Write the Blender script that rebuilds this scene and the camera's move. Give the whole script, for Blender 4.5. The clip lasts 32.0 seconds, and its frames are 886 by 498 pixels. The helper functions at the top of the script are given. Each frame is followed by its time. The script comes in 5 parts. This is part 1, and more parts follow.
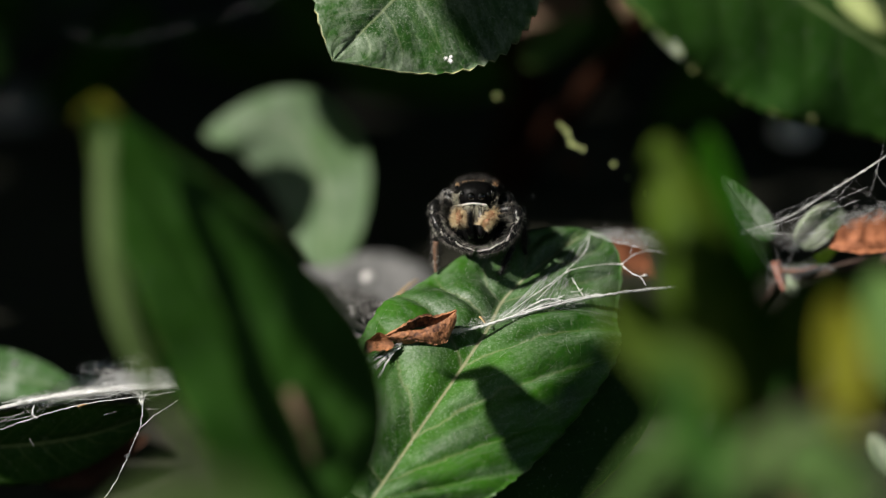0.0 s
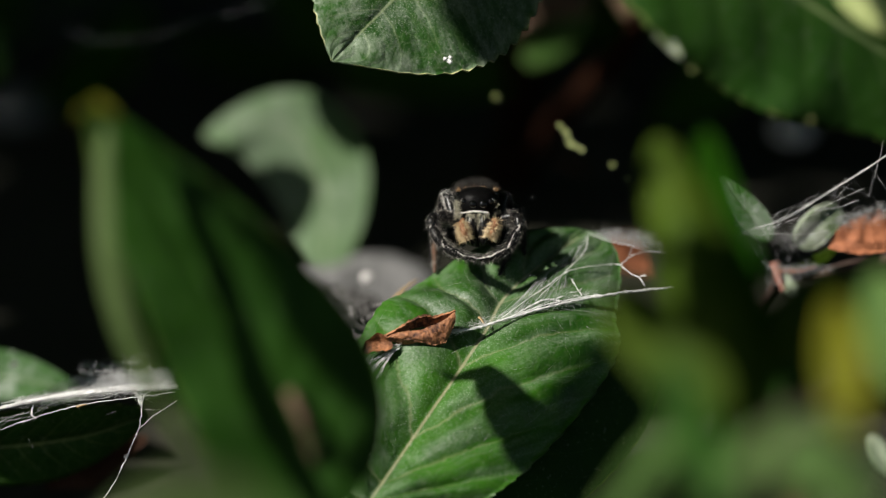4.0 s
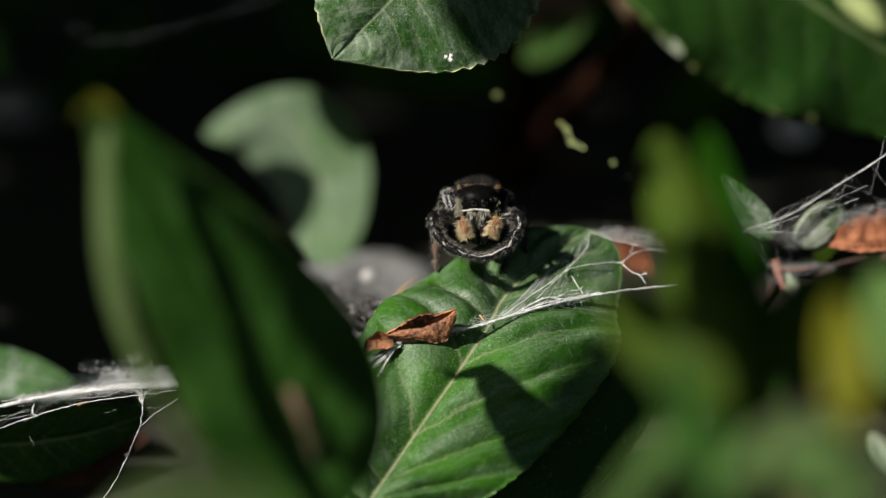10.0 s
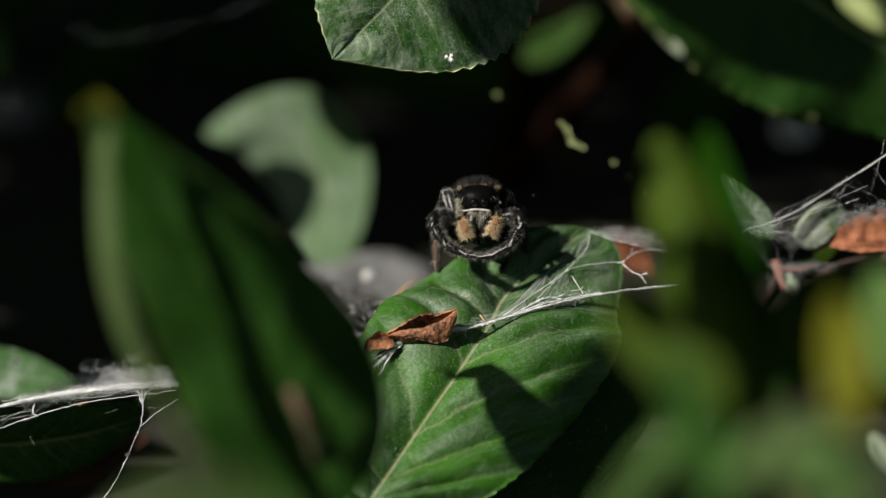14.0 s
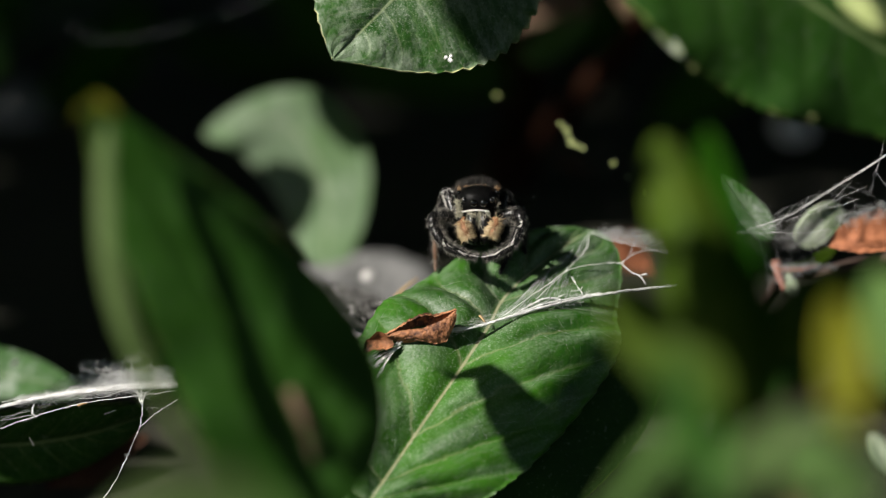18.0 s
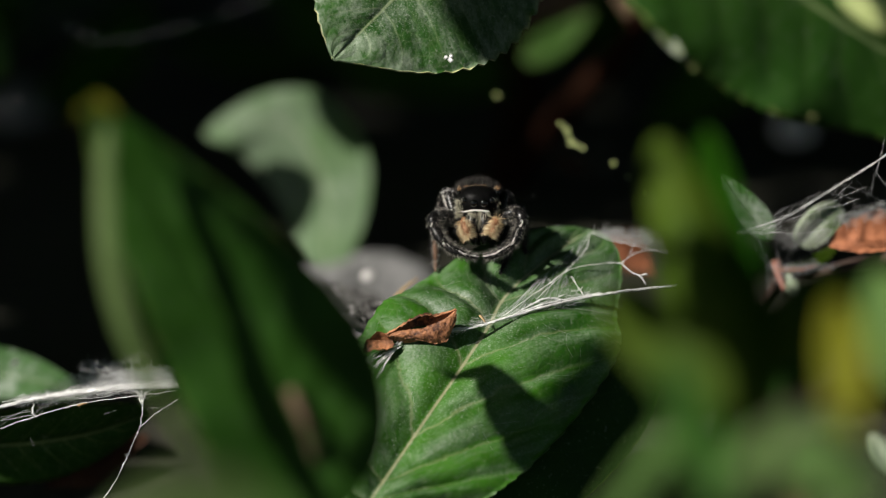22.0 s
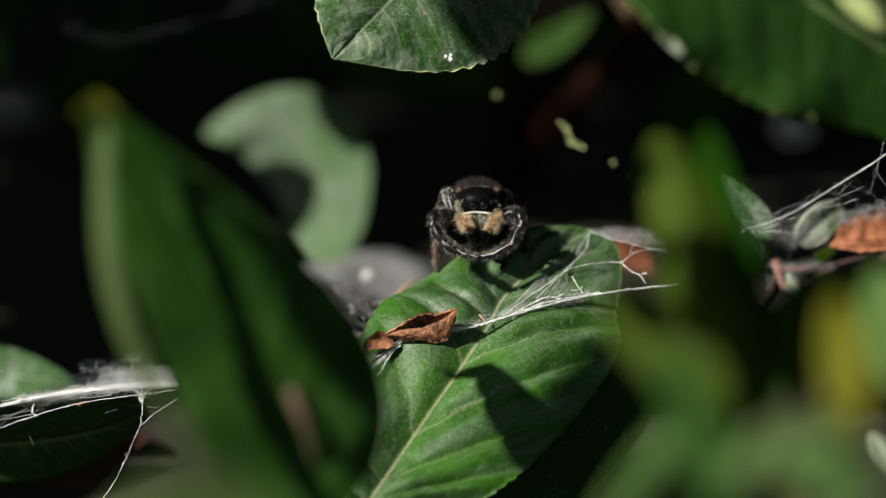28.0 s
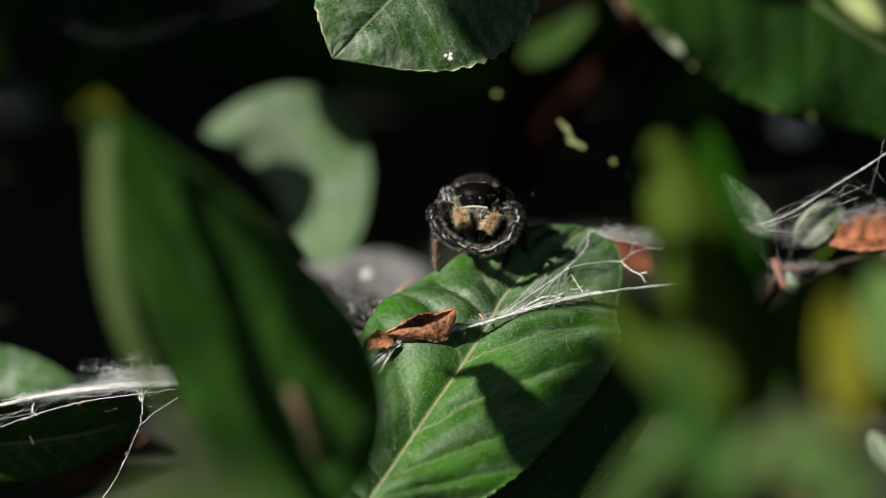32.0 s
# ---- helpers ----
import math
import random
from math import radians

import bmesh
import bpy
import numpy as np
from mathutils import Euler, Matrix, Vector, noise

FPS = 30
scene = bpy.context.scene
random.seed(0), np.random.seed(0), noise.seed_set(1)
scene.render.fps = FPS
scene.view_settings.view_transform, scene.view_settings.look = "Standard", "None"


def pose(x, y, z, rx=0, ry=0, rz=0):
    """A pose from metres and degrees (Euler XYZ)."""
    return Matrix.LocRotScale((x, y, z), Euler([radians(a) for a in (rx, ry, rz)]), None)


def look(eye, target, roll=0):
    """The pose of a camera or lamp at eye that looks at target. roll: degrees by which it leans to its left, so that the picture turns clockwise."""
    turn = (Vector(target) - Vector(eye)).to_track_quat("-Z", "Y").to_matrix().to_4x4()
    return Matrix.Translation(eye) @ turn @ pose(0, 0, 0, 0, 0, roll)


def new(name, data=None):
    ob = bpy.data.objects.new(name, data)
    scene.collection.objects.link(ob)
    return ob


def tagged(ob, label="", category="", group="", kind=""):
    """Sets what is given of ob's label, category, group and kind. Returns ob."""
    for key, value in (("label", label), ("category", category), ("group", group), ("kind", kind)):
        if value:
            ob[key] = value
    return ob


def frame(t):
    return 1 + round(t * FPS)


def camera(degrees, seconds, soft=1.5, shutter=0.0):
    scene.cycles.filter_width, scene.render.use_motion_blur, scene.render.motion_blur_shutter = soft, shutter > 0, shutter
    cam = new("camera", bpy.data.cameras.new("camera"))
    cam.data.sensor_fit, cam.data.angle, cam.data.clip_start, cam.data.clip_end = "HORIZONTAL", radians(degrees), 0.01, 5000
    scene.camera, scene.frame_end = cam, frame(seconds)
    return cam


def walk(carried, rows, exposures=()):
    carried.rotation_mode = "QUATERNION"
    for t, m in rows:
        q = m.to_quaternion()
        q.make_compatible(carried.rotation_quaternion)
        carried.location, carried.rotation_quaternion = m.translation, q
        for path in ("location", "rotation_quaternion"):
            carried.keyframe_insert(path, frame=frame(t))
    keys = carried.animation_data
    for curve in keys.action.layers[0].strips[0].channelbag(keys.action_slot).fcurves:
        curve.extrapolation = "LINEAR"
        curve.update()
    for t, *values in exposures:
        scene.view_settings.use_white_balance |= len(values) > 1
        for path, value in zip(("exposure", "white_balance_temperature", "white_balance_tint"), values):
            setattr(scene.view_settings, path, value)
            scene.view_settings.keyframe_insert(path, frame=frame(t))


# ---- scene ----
# A jumping spider on a serrated leaf inside a low evergreen shrub; all lengths below are millimetres.
MM = 0.001
EYE = Vector((0.0, -328.4, 114.0)) * MM
FOCUS = Vector((0.0, 0.0, 26.0)) * MM

# Camera: long macro lens on a stand, trembling by hundredths of a degree.
cam = camera(14.085, 32.0, soft=1.1)
cam.data.dof.use_dof = True
cam.data.dof.focus_distance = 0.338
cam.data.dof.aperture_fstop = 12.0
# (seconds, turn to the left, turn upward), degrees
SHAKE = [
    (0, 0.000, 0.014), (0.5, 0.000, 0.000), (1, 0.000, 0.000), (1.5, 0.000, 0.000), (2, 0.010, 0.010), (2.5, -0.010, 0.018),
    (3, -0.016, 0.004), (3.5, -0.016, 0.023), (5.5, -0.012, 0.006), (6, -0.016, 0.014), (6.5, -0.028, 0.002), (7, -0.018, -0.026),
    (7.5, -0.022, -0.024), (8, -0.004, -0.014), (8.5, 0.000, 0.000), (9, 0.000, 0.000), (9.5, 0.000, 0.000), (10, 0.000, -0.010),
    (10.5, 0.000, -0.014), (11, 0.000, -0.012), (11.5, 0.000, -0.014), (12, 0.000, -0.014), (12.5, 0.000, -0.014), (13, 0.000, -0.014),
    (13.5, 0.004, -0.014), (14, 0.006, -0.010), (14.5, 0.000, -0.010), (16.5, -0.012, -0.008), (17, 0.000, -0.008), (17.5, 0.000, -0.006),
    (18, -0.002, -0.002), (18.5, 0.000, -0.002), (19, 0.000, -0.008), (19.5, -0.002, -0.010), (20, 0.000, -0.014), (20.5, 0.000, -0.014),
    (21, 0.000, -0.014), (21.5, 0.000, -0.014), (22, 0.000, -0.002), (22.5, -0.002, 0.000), (23, -0.002, 0.000), (23.5, -0.004, 0.004),
    (24, -0.006, -0.000), (24.5, -0.012, -0.022), (25, -0.010, -0.036), (25.5, -0.002, -0.022), (27.5, -0.006, -0.010), (28, -0.002, -0.014),
    (28.5, 0.000, -0.014), (29, 0.000, -0.012), (29.5, 0.002, -0.002), (30, 0.004, -0.002), (30.5, 0.002, 0.000), (31, 0.000, -0.012),
    (31.5, -0.002, -0.018), (32, -0.002, -0.028),
]
STAND = look(EYE, FOCUS)
# (seconds, stops): the picture brightens and darkens a little
STOPS = [(0, 0.08), (1, 0.12), (2, -0.05), (3, 0.06), (7, 0), (8, 0.06), (10, 0.06), (12, 0.1), (13, 0.02), (14, -0.12), (15.2, 0.1), (16.5, 0.6), (17, 0.1), (18, 0.25), (19, 0.05), (21, 0.15), (22, 0.05), (25, 0.08), (28, 0.08), (29, 0.06), (30, 0.1), (31, 0.2), (32, 0.15)]
walk(cam, [(t, STAND @ pose(0, 0, 0, up, left, 0)) for t, left, up in SHAKE], STOPS)

# Light: one sun from the upper left and before the leaves, little sky.
SUN = Vector((-0.62, -0.45, 0.64))
world = bpy.data.worlds.new("sky")
scene.world = world
world.use_nodes = True
wn = world.node_tree.nodes
sky = wn.new("ShaderNodeTexSky")
sky.sky_type = "NISHITA"
sky.sun_disc = False
sky.sun_elevation = math.asin(SUN.z)
sky.sun_rotation = math.atan2(SUN.x, SUN.y)
wn["Background"].inputs["Strength"].default_value = 0.054
world.node_tree.links.new(sky.outputs[0], wn["Background"].inputs["Color"])
sun_data = bpy.data.lights.new("sun", "SUN")
sun_data.energy = 7.6
sun_data.angle = radians(0.53)
sun_data.color = (1.0, 0.95, 0.87)
sun = new("sun", sun_data)
sun.matrix_world = look(SUN, (0, 0, 0))


# ---- materials ----
def node_mat(name):
    m = bpy.data.materials.new(name)
    m.use_nodes = True
    nt = m.node_tree
    return m, nt, nt.nodes["Principled BSDF"]


def add(nt, kind, **values):
    n = nt.nodes.new(kind)
    for k, v in values.items():
        n.inputs[k].default_value = v
    return n


def calc(nt, op, a, b=None, c=None, clamp=False):
    n = nt.nodes.new("ShaderNodeMath")
    n.operation = op
    n.use_clamp = clamp
    for i, v in enumerate((a, b, c)):
        if v is None:
            continue
        if isinstance(v, (int, float)):
            n.inputs[i].default_value = v
        else:
            nt.links.new(v, n.inputs[i])
    return n.outputs[0]


def ramp(nt, fac, *stops):
    n = nt.nodes.new("ShaderNodeValToRGB")
    e = n.color_ramp.elements
    while len(e) < len(stops):
        e.new(0.5)
    for i, (p, col) in enumerate(stops):
        e[i].position = p
        e[i].color = (*col, 1)
    nt.links.new(fac, n.inputs[0])
    return n.outputs[0]


def blend(nt, fac, a, b):
    n = nt.nodes.new("ShaderNodeMix")
    n.data_type = "RGBA"
    for i, v in ((0, fac), (6, a), (7, b)):
        if isinstance(v, (int, float)):
            n.inputs[i].default_value = v
        elif isinstance(v, tuple):
            n.inputs[i].default_value = (*v, 1)
        else:
            nt.links.new(v, n.inputs[i])
    return n.outputs[2]


def grain(nt, scale, detail=4.0, rough=0.6, stretch=None):
    tc = nt.nodes.new("ShaderNodeTexCoord")
    src = tc.outputs["Object"]
    if stretch:
        mp = nt.nodes.new("ShaderNodeMapping")
        mp.inputs["Scale"].default_value = stretch
        nt.links.new(src, mp.inputs[0])
        src = mp.outputs[0]
    n = add(nt, "ShaderNodeTexNoise", Scale=scale, Detail=detail, Roughness=rough)
    nt.links.new(src, n.inputs["Vector"])
    return n.outputs["Fac"]


def relief(nt, bsdf, height, strength, distance):
    b = add(nt, "ShaderNodeBump", Strength=strength, Distance=distance)
    nt.links.new(height, b.inputs["Height"])
    nt.links.new(b.outputs[0], bsdf.inputs["Normal"])
    return b


def leaf_material(name, dark, light, vein, veins=9, gloss=0.36, dust=0.0, film=0.0, film_size=120.0, film_from=0.0, film_cut=(4.5, -1.75), film_tone=(0.3, 0.33, 0.29), glow=0.25, through_colour=(0.12, 0.3, 0.03), edge=None, spec=0.45, side_mix=0.8, mid_sharp=26.0, net_mix=0.12, streak=0.0, grit=0.0, pucker=0.0):
    """Leaf blade: mottled green, pale midrib and side veins, dusty specks, light passing through."""
    m, nt, b = node_mat(name)
    uv = nt.nodes.new("ShaderNodeUVMap")
    sep = nt.nodes.new("ShaderNodeSeparateXYZ")
    nt.links.new(uv.outputs[0], sep.inputs[0])
    u, v = sep.outputs[0], sep.outputs[1]
    across = calc(nt, "ABSOLUTE", calc(nt, "MULTIPLY_ADD", v, 2.0, -1.0))
    wob = grain(nt, 260.0, 3.0)
    phase = calc(nt, "SUBTRACT", calc(nt, "MULTIPLY", u, float(veins)), calc(nt, "MULTIPLY", across, 1.7))
    phase = calc(nt, "ADD", phase, calc(nt, "MULTIPLY_ADD", wob, 0.4, -0.2))
    saw = calc(nt, "ABSOLUTE", calc(nt, "SUBTRACT", calc(nt, "FRACT", phase), 0.5))
    side_vein = calc(nt, "MULTIPLY_ADD", saw, -20.0, 1.0, clamp=True)
    side_vein = calc(nt, "MULTIPLY", side_vein, calc(nt, "MULTIPLY_ADD", across, -0.9, 0.95, clamp=True))
    mid = calc(nt, "MULTIPLY_ADD", across, -mid_sharp, 1.35, clamp=True)
    net = add(nt, "ShaderNodeTexVoronoi", Scale=900.0)
    net.feature = "DISTANCE_TO_EDGE"
    tc = nt.nodes.new("ShaderNodeTexCoord")
    nt.links.new(tc.outputs["Object"], net.inputs["Vector"])
    fine = calc(nt, "MULTIPLY_ADD", net.outputs[0], -9.0, 0.9, clamp=True)
    n1 = grain(nt, 140.0, 5.0)
    n2 = grain(nt, 1500.0, 3.0)
    col = blend(nt, ramp(nt, n1, (0.35, (0, 0, 0)), (0.68, (1, 1, 1))), dark, light)
    col = blend(nt, calc(nt, "MULTIPLY", fine, net_mix), col, vein)
    col = blend(nt, calc(nt, "MULTIPLY", side_vein, side_mix), col, vein)
    col = blend(nt, calc(nt, "MULTIPLY", mid, 0.85), col, vein)
    if edge:
        rim = calc(nt, "MULTIPLY_ADD", across, 60.0, -58.7, clamp=True)
        patchy = calc(nt, "MULTIPLY_ADD", grain(nt, 650.0, 2.0), 6.0, -2.6, clamp=True)
        col = blend(nt, calc(nt, "MULTIPLY", calc(nt, "MULTIPLY", rim, patchy), 0.8), col, edge)
    if streak:
        # silvery down in streaks along the side veins, with silvery sheen painted in
        cx = nt.nodes.new("ShaderNodeCombineXYZ")
        nt.links.new(calc(nt, "MULTIPLY", phase, 2.2), cx.inputs[0])
        nt.links.new(calc(nt, "MULTIPLY_ADD", v, 5.0, 0.0), cx.inputs[1])
        sn = add(nt, "ShaderNodeTexNoise", Scale=1.0, Detail=5.0, Roughness=0.62)
        nt.links.new(cx.outputs[0], sn.inputs["Vector"])
        hair = calc(nt, "MULTIPLY_ADD", grain(nt, 4200.0, 2.0), 2.4, -0.6, clamp=True)
        down = calc(nt, "MULTIPLY", calc(nt, "MULTIPLY_ADD", sn.outputs["Fac"], 4.2, -1.9, clamp=True), hair)
        col = blend(nt, calc(nt, "MULTIPLY", down, streak), col, (0.42, 0.46, 0.4))
    if grit:
        n6 = grain(nt, 6500.0, 2.0, 0.5)
        near_mid = calc(nt, "MULTIPLY_ADD", across, -1.6, 1.0, clamp=True)
        col = blend(nt, calc(nt, "MULTIPLY", calc(nt, "MULTIPLY", calc(nt, "MULTIPLY_ADD", n6, 8.0, -4.4, clamp=True), near_mid), grit), col, (0.5, 0.54, 0.46))
    # pale veil: silk or dust, and on LEAF_SHEEN also painted gloss
    if film:
        n5 = grain(nt, film_size, 6.0, 0.75, (1.0, 0.7, 0.55))
        veil = calc(nt, "MULTIPLY", calc(nt, "MULTIPLY_ADD", n5, film_cut[0], film_cut[1], clamp=True), film)
        if film_from:
            veil = calc(nt, "MULTIPLY", veil, calc(nt, "MULTIPLY_ADD", u, 5.0, -5.0 * film_from, clamp=True))
        col = blend(nt, veil, col, film_tone)
    if dust:
        n3 = grain(nt, 2600.0, 2.0, 0.5)
        n4 = grain(nt, 90.0, 3.0)
        speck = calc(nt, "MULTIPLY", calc(nt, "MULTIPLY_ADD", n3, 9.0, -5.6, clamp=True), calc(nt, "MULTIPLY_ADD", n4, 4.0, -1.4, clamp=True))
        col = blend(nt, calc(nt, "MULTIPLY", speck, dust), col, (0.55, 0.57, 0.5))
    nt.links.new(col, b.inputs["Base Color"])
    rg = calc(nt, "MULTIPLY_ADD", n1, 0.3, gloss - 0.15)
    nt.links.new(rg, b.inputs["Roughness"])
    b.inputs["Specular IOR Level"].default_value = spec
    h = calc(nt, "ADD", calc(nt, "MULTIPLY", net.outputs[0], 0.6), calc(nt, "MULTIPLY", n2, 0.5))
    if pucker:
        # blade quilted between sunken veins
        swell = calc(nt, "MULTIPLY", calc(nt, "MULTIPLY", saw, grain(nt, 420.0, 3.0)), pucker)
        h = calc(nt, "ADD", h, calc(nt, "ADD", swell, calc(nt, "MULTIPLY", grain(nt, 300.0, 2.0, 0.4), pucker * 0.5)))
    relief(nt, b, h, 0.35, 0.0003)
    tr = nt.nodes.new("ShaderNodeBsdfTranslucent")
    tr.inputs[0].default_value = (*through_colour, 1)
    mix = nt.nodes.new("ShaderNodeMixShader")
    mix.inputs[0].default_value = glow
    nt.links.new(b.outputs[0], mix.inputs[1])
    nt.links.new(tr.outputs[0], mix.inputs[2])
    nt.links.new(mix.outputs[0], nt.nodes["Material Output"].inputs[0])
    return m


def rough_material(name, a, b_col, scale, roughness=0.8, bump=0.5, depth=0.0004, fine=None, stretch=None, spec=0.3, sheen=0.0, span=(0.34, 0.66)):
    m, nt, b = node_mat(name)
    n1 = grain(nt, scale, 6.0, 0.65, stretch)
    n2 = grain(nt, fine or scale * 7, 4.0, 0.6, stretch)
    fac = calc(nt, "ADD", calc(nt, "MULTIPLY", n1, 0.65), calc(nt, "MULTIPLY", n2, 0.35))
    nt.links.new(ramp(nt, fac, (span[0], a), (span[1], b_col)), b.inputs["Base Color"])
    nt.links.new(calc(nt, "MULTIPLY_ADD", n2, 0.25, roughness - 0.12), b.inputs["Roughness"])
    b.inputs["Specular IOR Level"].default_value = spec
    b.inputs["Sheen Weight"].default_value = sheen
    relief(nt, b, fac, bump, depth)
    return m


def hair_material(name, *tones, roughness=0.45, spec=0.5):
    """Bristles: each strand takes a tone of its own."""
    m, nt, b = node_mat(name)
    geo = nt.nodes.new("ShaderNodeNewGeometry")
    stops = [(i / max(1, len(tones) - 1), c) for i, c in enumerate(tones)]
    nt.links.new(ramp(nt, geo.outputs["Random Per Island"], *stops), b.inputs["Base Color"])
    b.inputs["Roughness"].default_value = roughness
    b.inputs["Specular IOR Level"].default_value = spec
    return m


def silk_material(name, col, clear=0.0):
    m, nt, b = node_mat(name)
    n = grain(nt, 700.0, 4.0)
    nt.links.new(ramp(nt, n, (0.35, tuple(0.62 * c for c in col)), (0.65, col)), b.inputs["Base Color"])
    b.inputs["Roughness"].default_value = 0.45
    if clear:
        b.inputs["Alpha"].default_value = 1 - clear
    return m


LEAF_BIG = leaf_material("leaf_silky_green", (0.009, 0.046, 0.001), (0.031, 0.115, 0.005), (0.25, 0.24, 0.14), veins=10, dust=0.08, film=0.15, film_size=420.0, film_from=0.62, glow=0.06, gloss=0.5, spec=0.28, side_mix=0.42, mid_sharp=70.0, net_mix=0.05, streak=0.25, grit=0.25, pucker=4.0)
LEAF_WEBBED = leaf_material("leaf_webbed", (0.012, 0.045, 0.006), (0.03, 0.085, 0.016), (0.12, 0.16, 0.09), dust=0.5, film=0.5, film_size=330.0, film_cut=(7.0, -3.4), glow=0.08, gloss=0.6, spec=0.2, side_mix=0.3, grit=0.3)
# grey film here is dust plus sky and sun sheen painted into the colour
LEAF_SHEEN = leaf_material("leaf_dust_and_sheen", (0.008, 0.042, 0.003), (0.026, 0.088, 0.01), (0.22, 0.28, 0.14), gloss=0.5, dust=0.2, film=0.66, film_size=190.0, film_cut=(6.0, -2.85), film_tone=(0.29, 0.34, 0.26), glow=0.08, edge=(0.55, 0.55, 0.24), spec=0.5, side_mix=0.4, mid_sharp=60.0, net_mix=0.12, streak=0.3, grit=0.3, pucker=8.0)
LEAF_DEEP = leaf_material("leaf_deep_green", (0.009, 0.037, 0.003), (0.018, 0.06, 0.005), (0.15, 0.19, 0.07), gloss=0.6, dust=0.2, glow=0.06, edge=(0.14, 0.17, 0.04), spec=0.1)
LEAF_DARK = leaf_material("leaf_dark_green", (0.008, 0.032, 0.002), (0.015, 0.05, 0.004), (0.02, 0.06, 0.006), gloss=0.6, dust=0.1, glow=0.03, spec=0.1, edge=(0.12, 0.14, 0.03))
LEAF_RICH = leaf_material("leaf_rich_green", (0.008, 0.034, 0.002), (0.018, 0.06, 0.005), (0.15, 0.2, 0.08), gloss=0.55, dust=0.2, glow=0.06, edge=(0.2, 0.24, 0.07), spec=0.15, side_mix=0.25, mid_sharp=44.0, net_mix=0.05)
LEAF_RIM = leaf_material("leaf_rim_green", (0.04, 0.068, 0.018), (0.066, 0.1, 0.032), (0.1, 0.14, 0.05), gloss=0.6, glow=0.12, spec=0.1)
LEAF_CANOPY = leaf_material("leaf_canopy_green", (0.012, 0.045, 0.004), (0.022, 0.07, 0.006), (0.1, 0.15, 0.05), gloss=0.55, glow=0.36, through_colour=(0.1, 0.34, 0.012), spec=0.15)
LEAF_PALE = leaf_material("leaf_pale_green", (0.034, 0.076, 0.022), (0.062, 0.114, 0.042), (0.15, 0.19, 0.11), gloss=0.6, dust=0.4, film=0.3, film_size=75.0, glow=0.12, spec=0.12)
LEAF_LIME = leaf_material("leaf_lime_green", (0.022, 0.047, 0.002), (0.044, 0.07, 0.005), (0.08, 0.12, 0.02), glow=0.2, through_colour=(0.1, 0.2, 0.012), gloss=0.65, spec=0.08)
LEAF_MOSS = leaf_material("leaf_moss_green", (0.006, 0.034, 0.0006), (0.013, 0.052, 0.001), (0.012, 0.05, 0.001), gloss=0.7, glow=0.12, through_colour=(0.04, 0.2, 0.004), spec=0.03)
LEAF_SOFT = leaf_material("leaf_soft_green", (0.044, 0.1, 0.02), (0.078, 0.14, 0.038), (0.12, 0.17, 0.05), gloss=0.6, glow=0.15, spec=0.1)
LEAF_BUD = leaf_material("leaf_bud_pale", (0.1, 0.17, 0.06), (0.24, 0.3, 0.18), (0.35, 0.4, 0.28), gloss=0.55, film=0.75, film_tone=(0.48, 0.52, 0.42), film_size=380.0, dust=0.4, glow=0.15, side_mix=0.25)
LEAF_TIP = leaf_material("leaf_tip_lime", (0.35, 0.42, 0.15), (0.5, 0.55, 0.25), (0.5, 0.55, 0.25), glow=0.2)
LEAF_YELLOW = leaf_material("leaf_yellowing", (0.1, 0.108, 0.006), (0.165, 0.165, 0.011), (0.2, 0.2, 0.03), glow=0.25, through_colour=(0.25, 0.22, 0.01), gloss=0.65, spec=0.08)
DEAD = rough_material("dead_leaf_brown", (0.045, 0.014, 0.006), (0.47, 0.2, 0.09), 480.0, 0.6, 1.0, 0.0006, fine=2600.0, spec=0.4, span=(0.41, 0.6))
RUST = rough_material("dead_leaf_rust", (0.15, 0.05, 0.022), (0.42, 0.16, 0.075), 160.0, 0.75, 0.6, 0.0005)
TAN_DULL = rough_material("dull_tan", (0.05, 0.03, 0.018), (0.14, 0.09, 0.055), 170.0, 0.8, 0.5, 0.0005)
TAN = rough_material("dry_straw", (0.25, 0.16, 0.07), (0.5, 0.36, 0.19), 200.0, 0.7, 0.4, 0.0003)
# bark with albedo cut down, so that stray sun still leaves it looking shaded
BARK_SHADED = rough_material("shade_dark_red_bark", (0.007, 0.0028, 0.0016), (0.02, 0.0075, 0.0035), 240.0, 0.85, 0.8, 0.0006, spec=0.04)
BARK = rough_material("twig_bark", (0.022, 0.014, 0.011), (0.075, 0.046, 0.036), 260.0, 0.85, 0.8, 0.0006)
PINK = rough_material("reddish_stem", (0.16, 0.06, 0.045), (0.34, 0.17, 0.13), 220.0, 0.55, 0.3, 0.0003)
SOIL = rough_material("dark_soil", (0.008, 0.008, 0.0045), (0.028, 0.027, 0.016), 55.0, 0.95, 1.0, 0.003, fine=420.0)
# dead-leaf brown darkened in colour to stand in for shade
RED_BROWN_DIMMED = rough_material("shade_dimmed_red_brown", (0.022, 0.008, 0.0035), (0.06, 0.022, 0.009), 150.0, 0.8, 0.5, 0.0005)
PEBBLE = rough_material("pale_pebble", (0.45, 0.43, 0.42), (0.62, 0.6, 0.58), 300.0, 0.8, 0.4, 0.0003)
STONE = rough_material("grey_stone", (0.07, 0.07, 0.069), (0.25, 0.247, 0.245), 170.0, 0.85, 0.8, 0.0008)
GRIT = hair_material("mixed_grit", (0.01, 0.009, 0.008), (0.016, 0.015, 0.014), (0.024, 0.022, 0.02), (0.04, 0.038, 0.036), (0.07, 0.068, 0.065), (0.3, 0.29, 0.28), roughness=0.85)
SILK = silk_material("white_silk", (0.78, 0.78, 0.77))
SILK_THIN = silk_material("thin_silk", (0.75, 0.76, 0.76), 0.45)
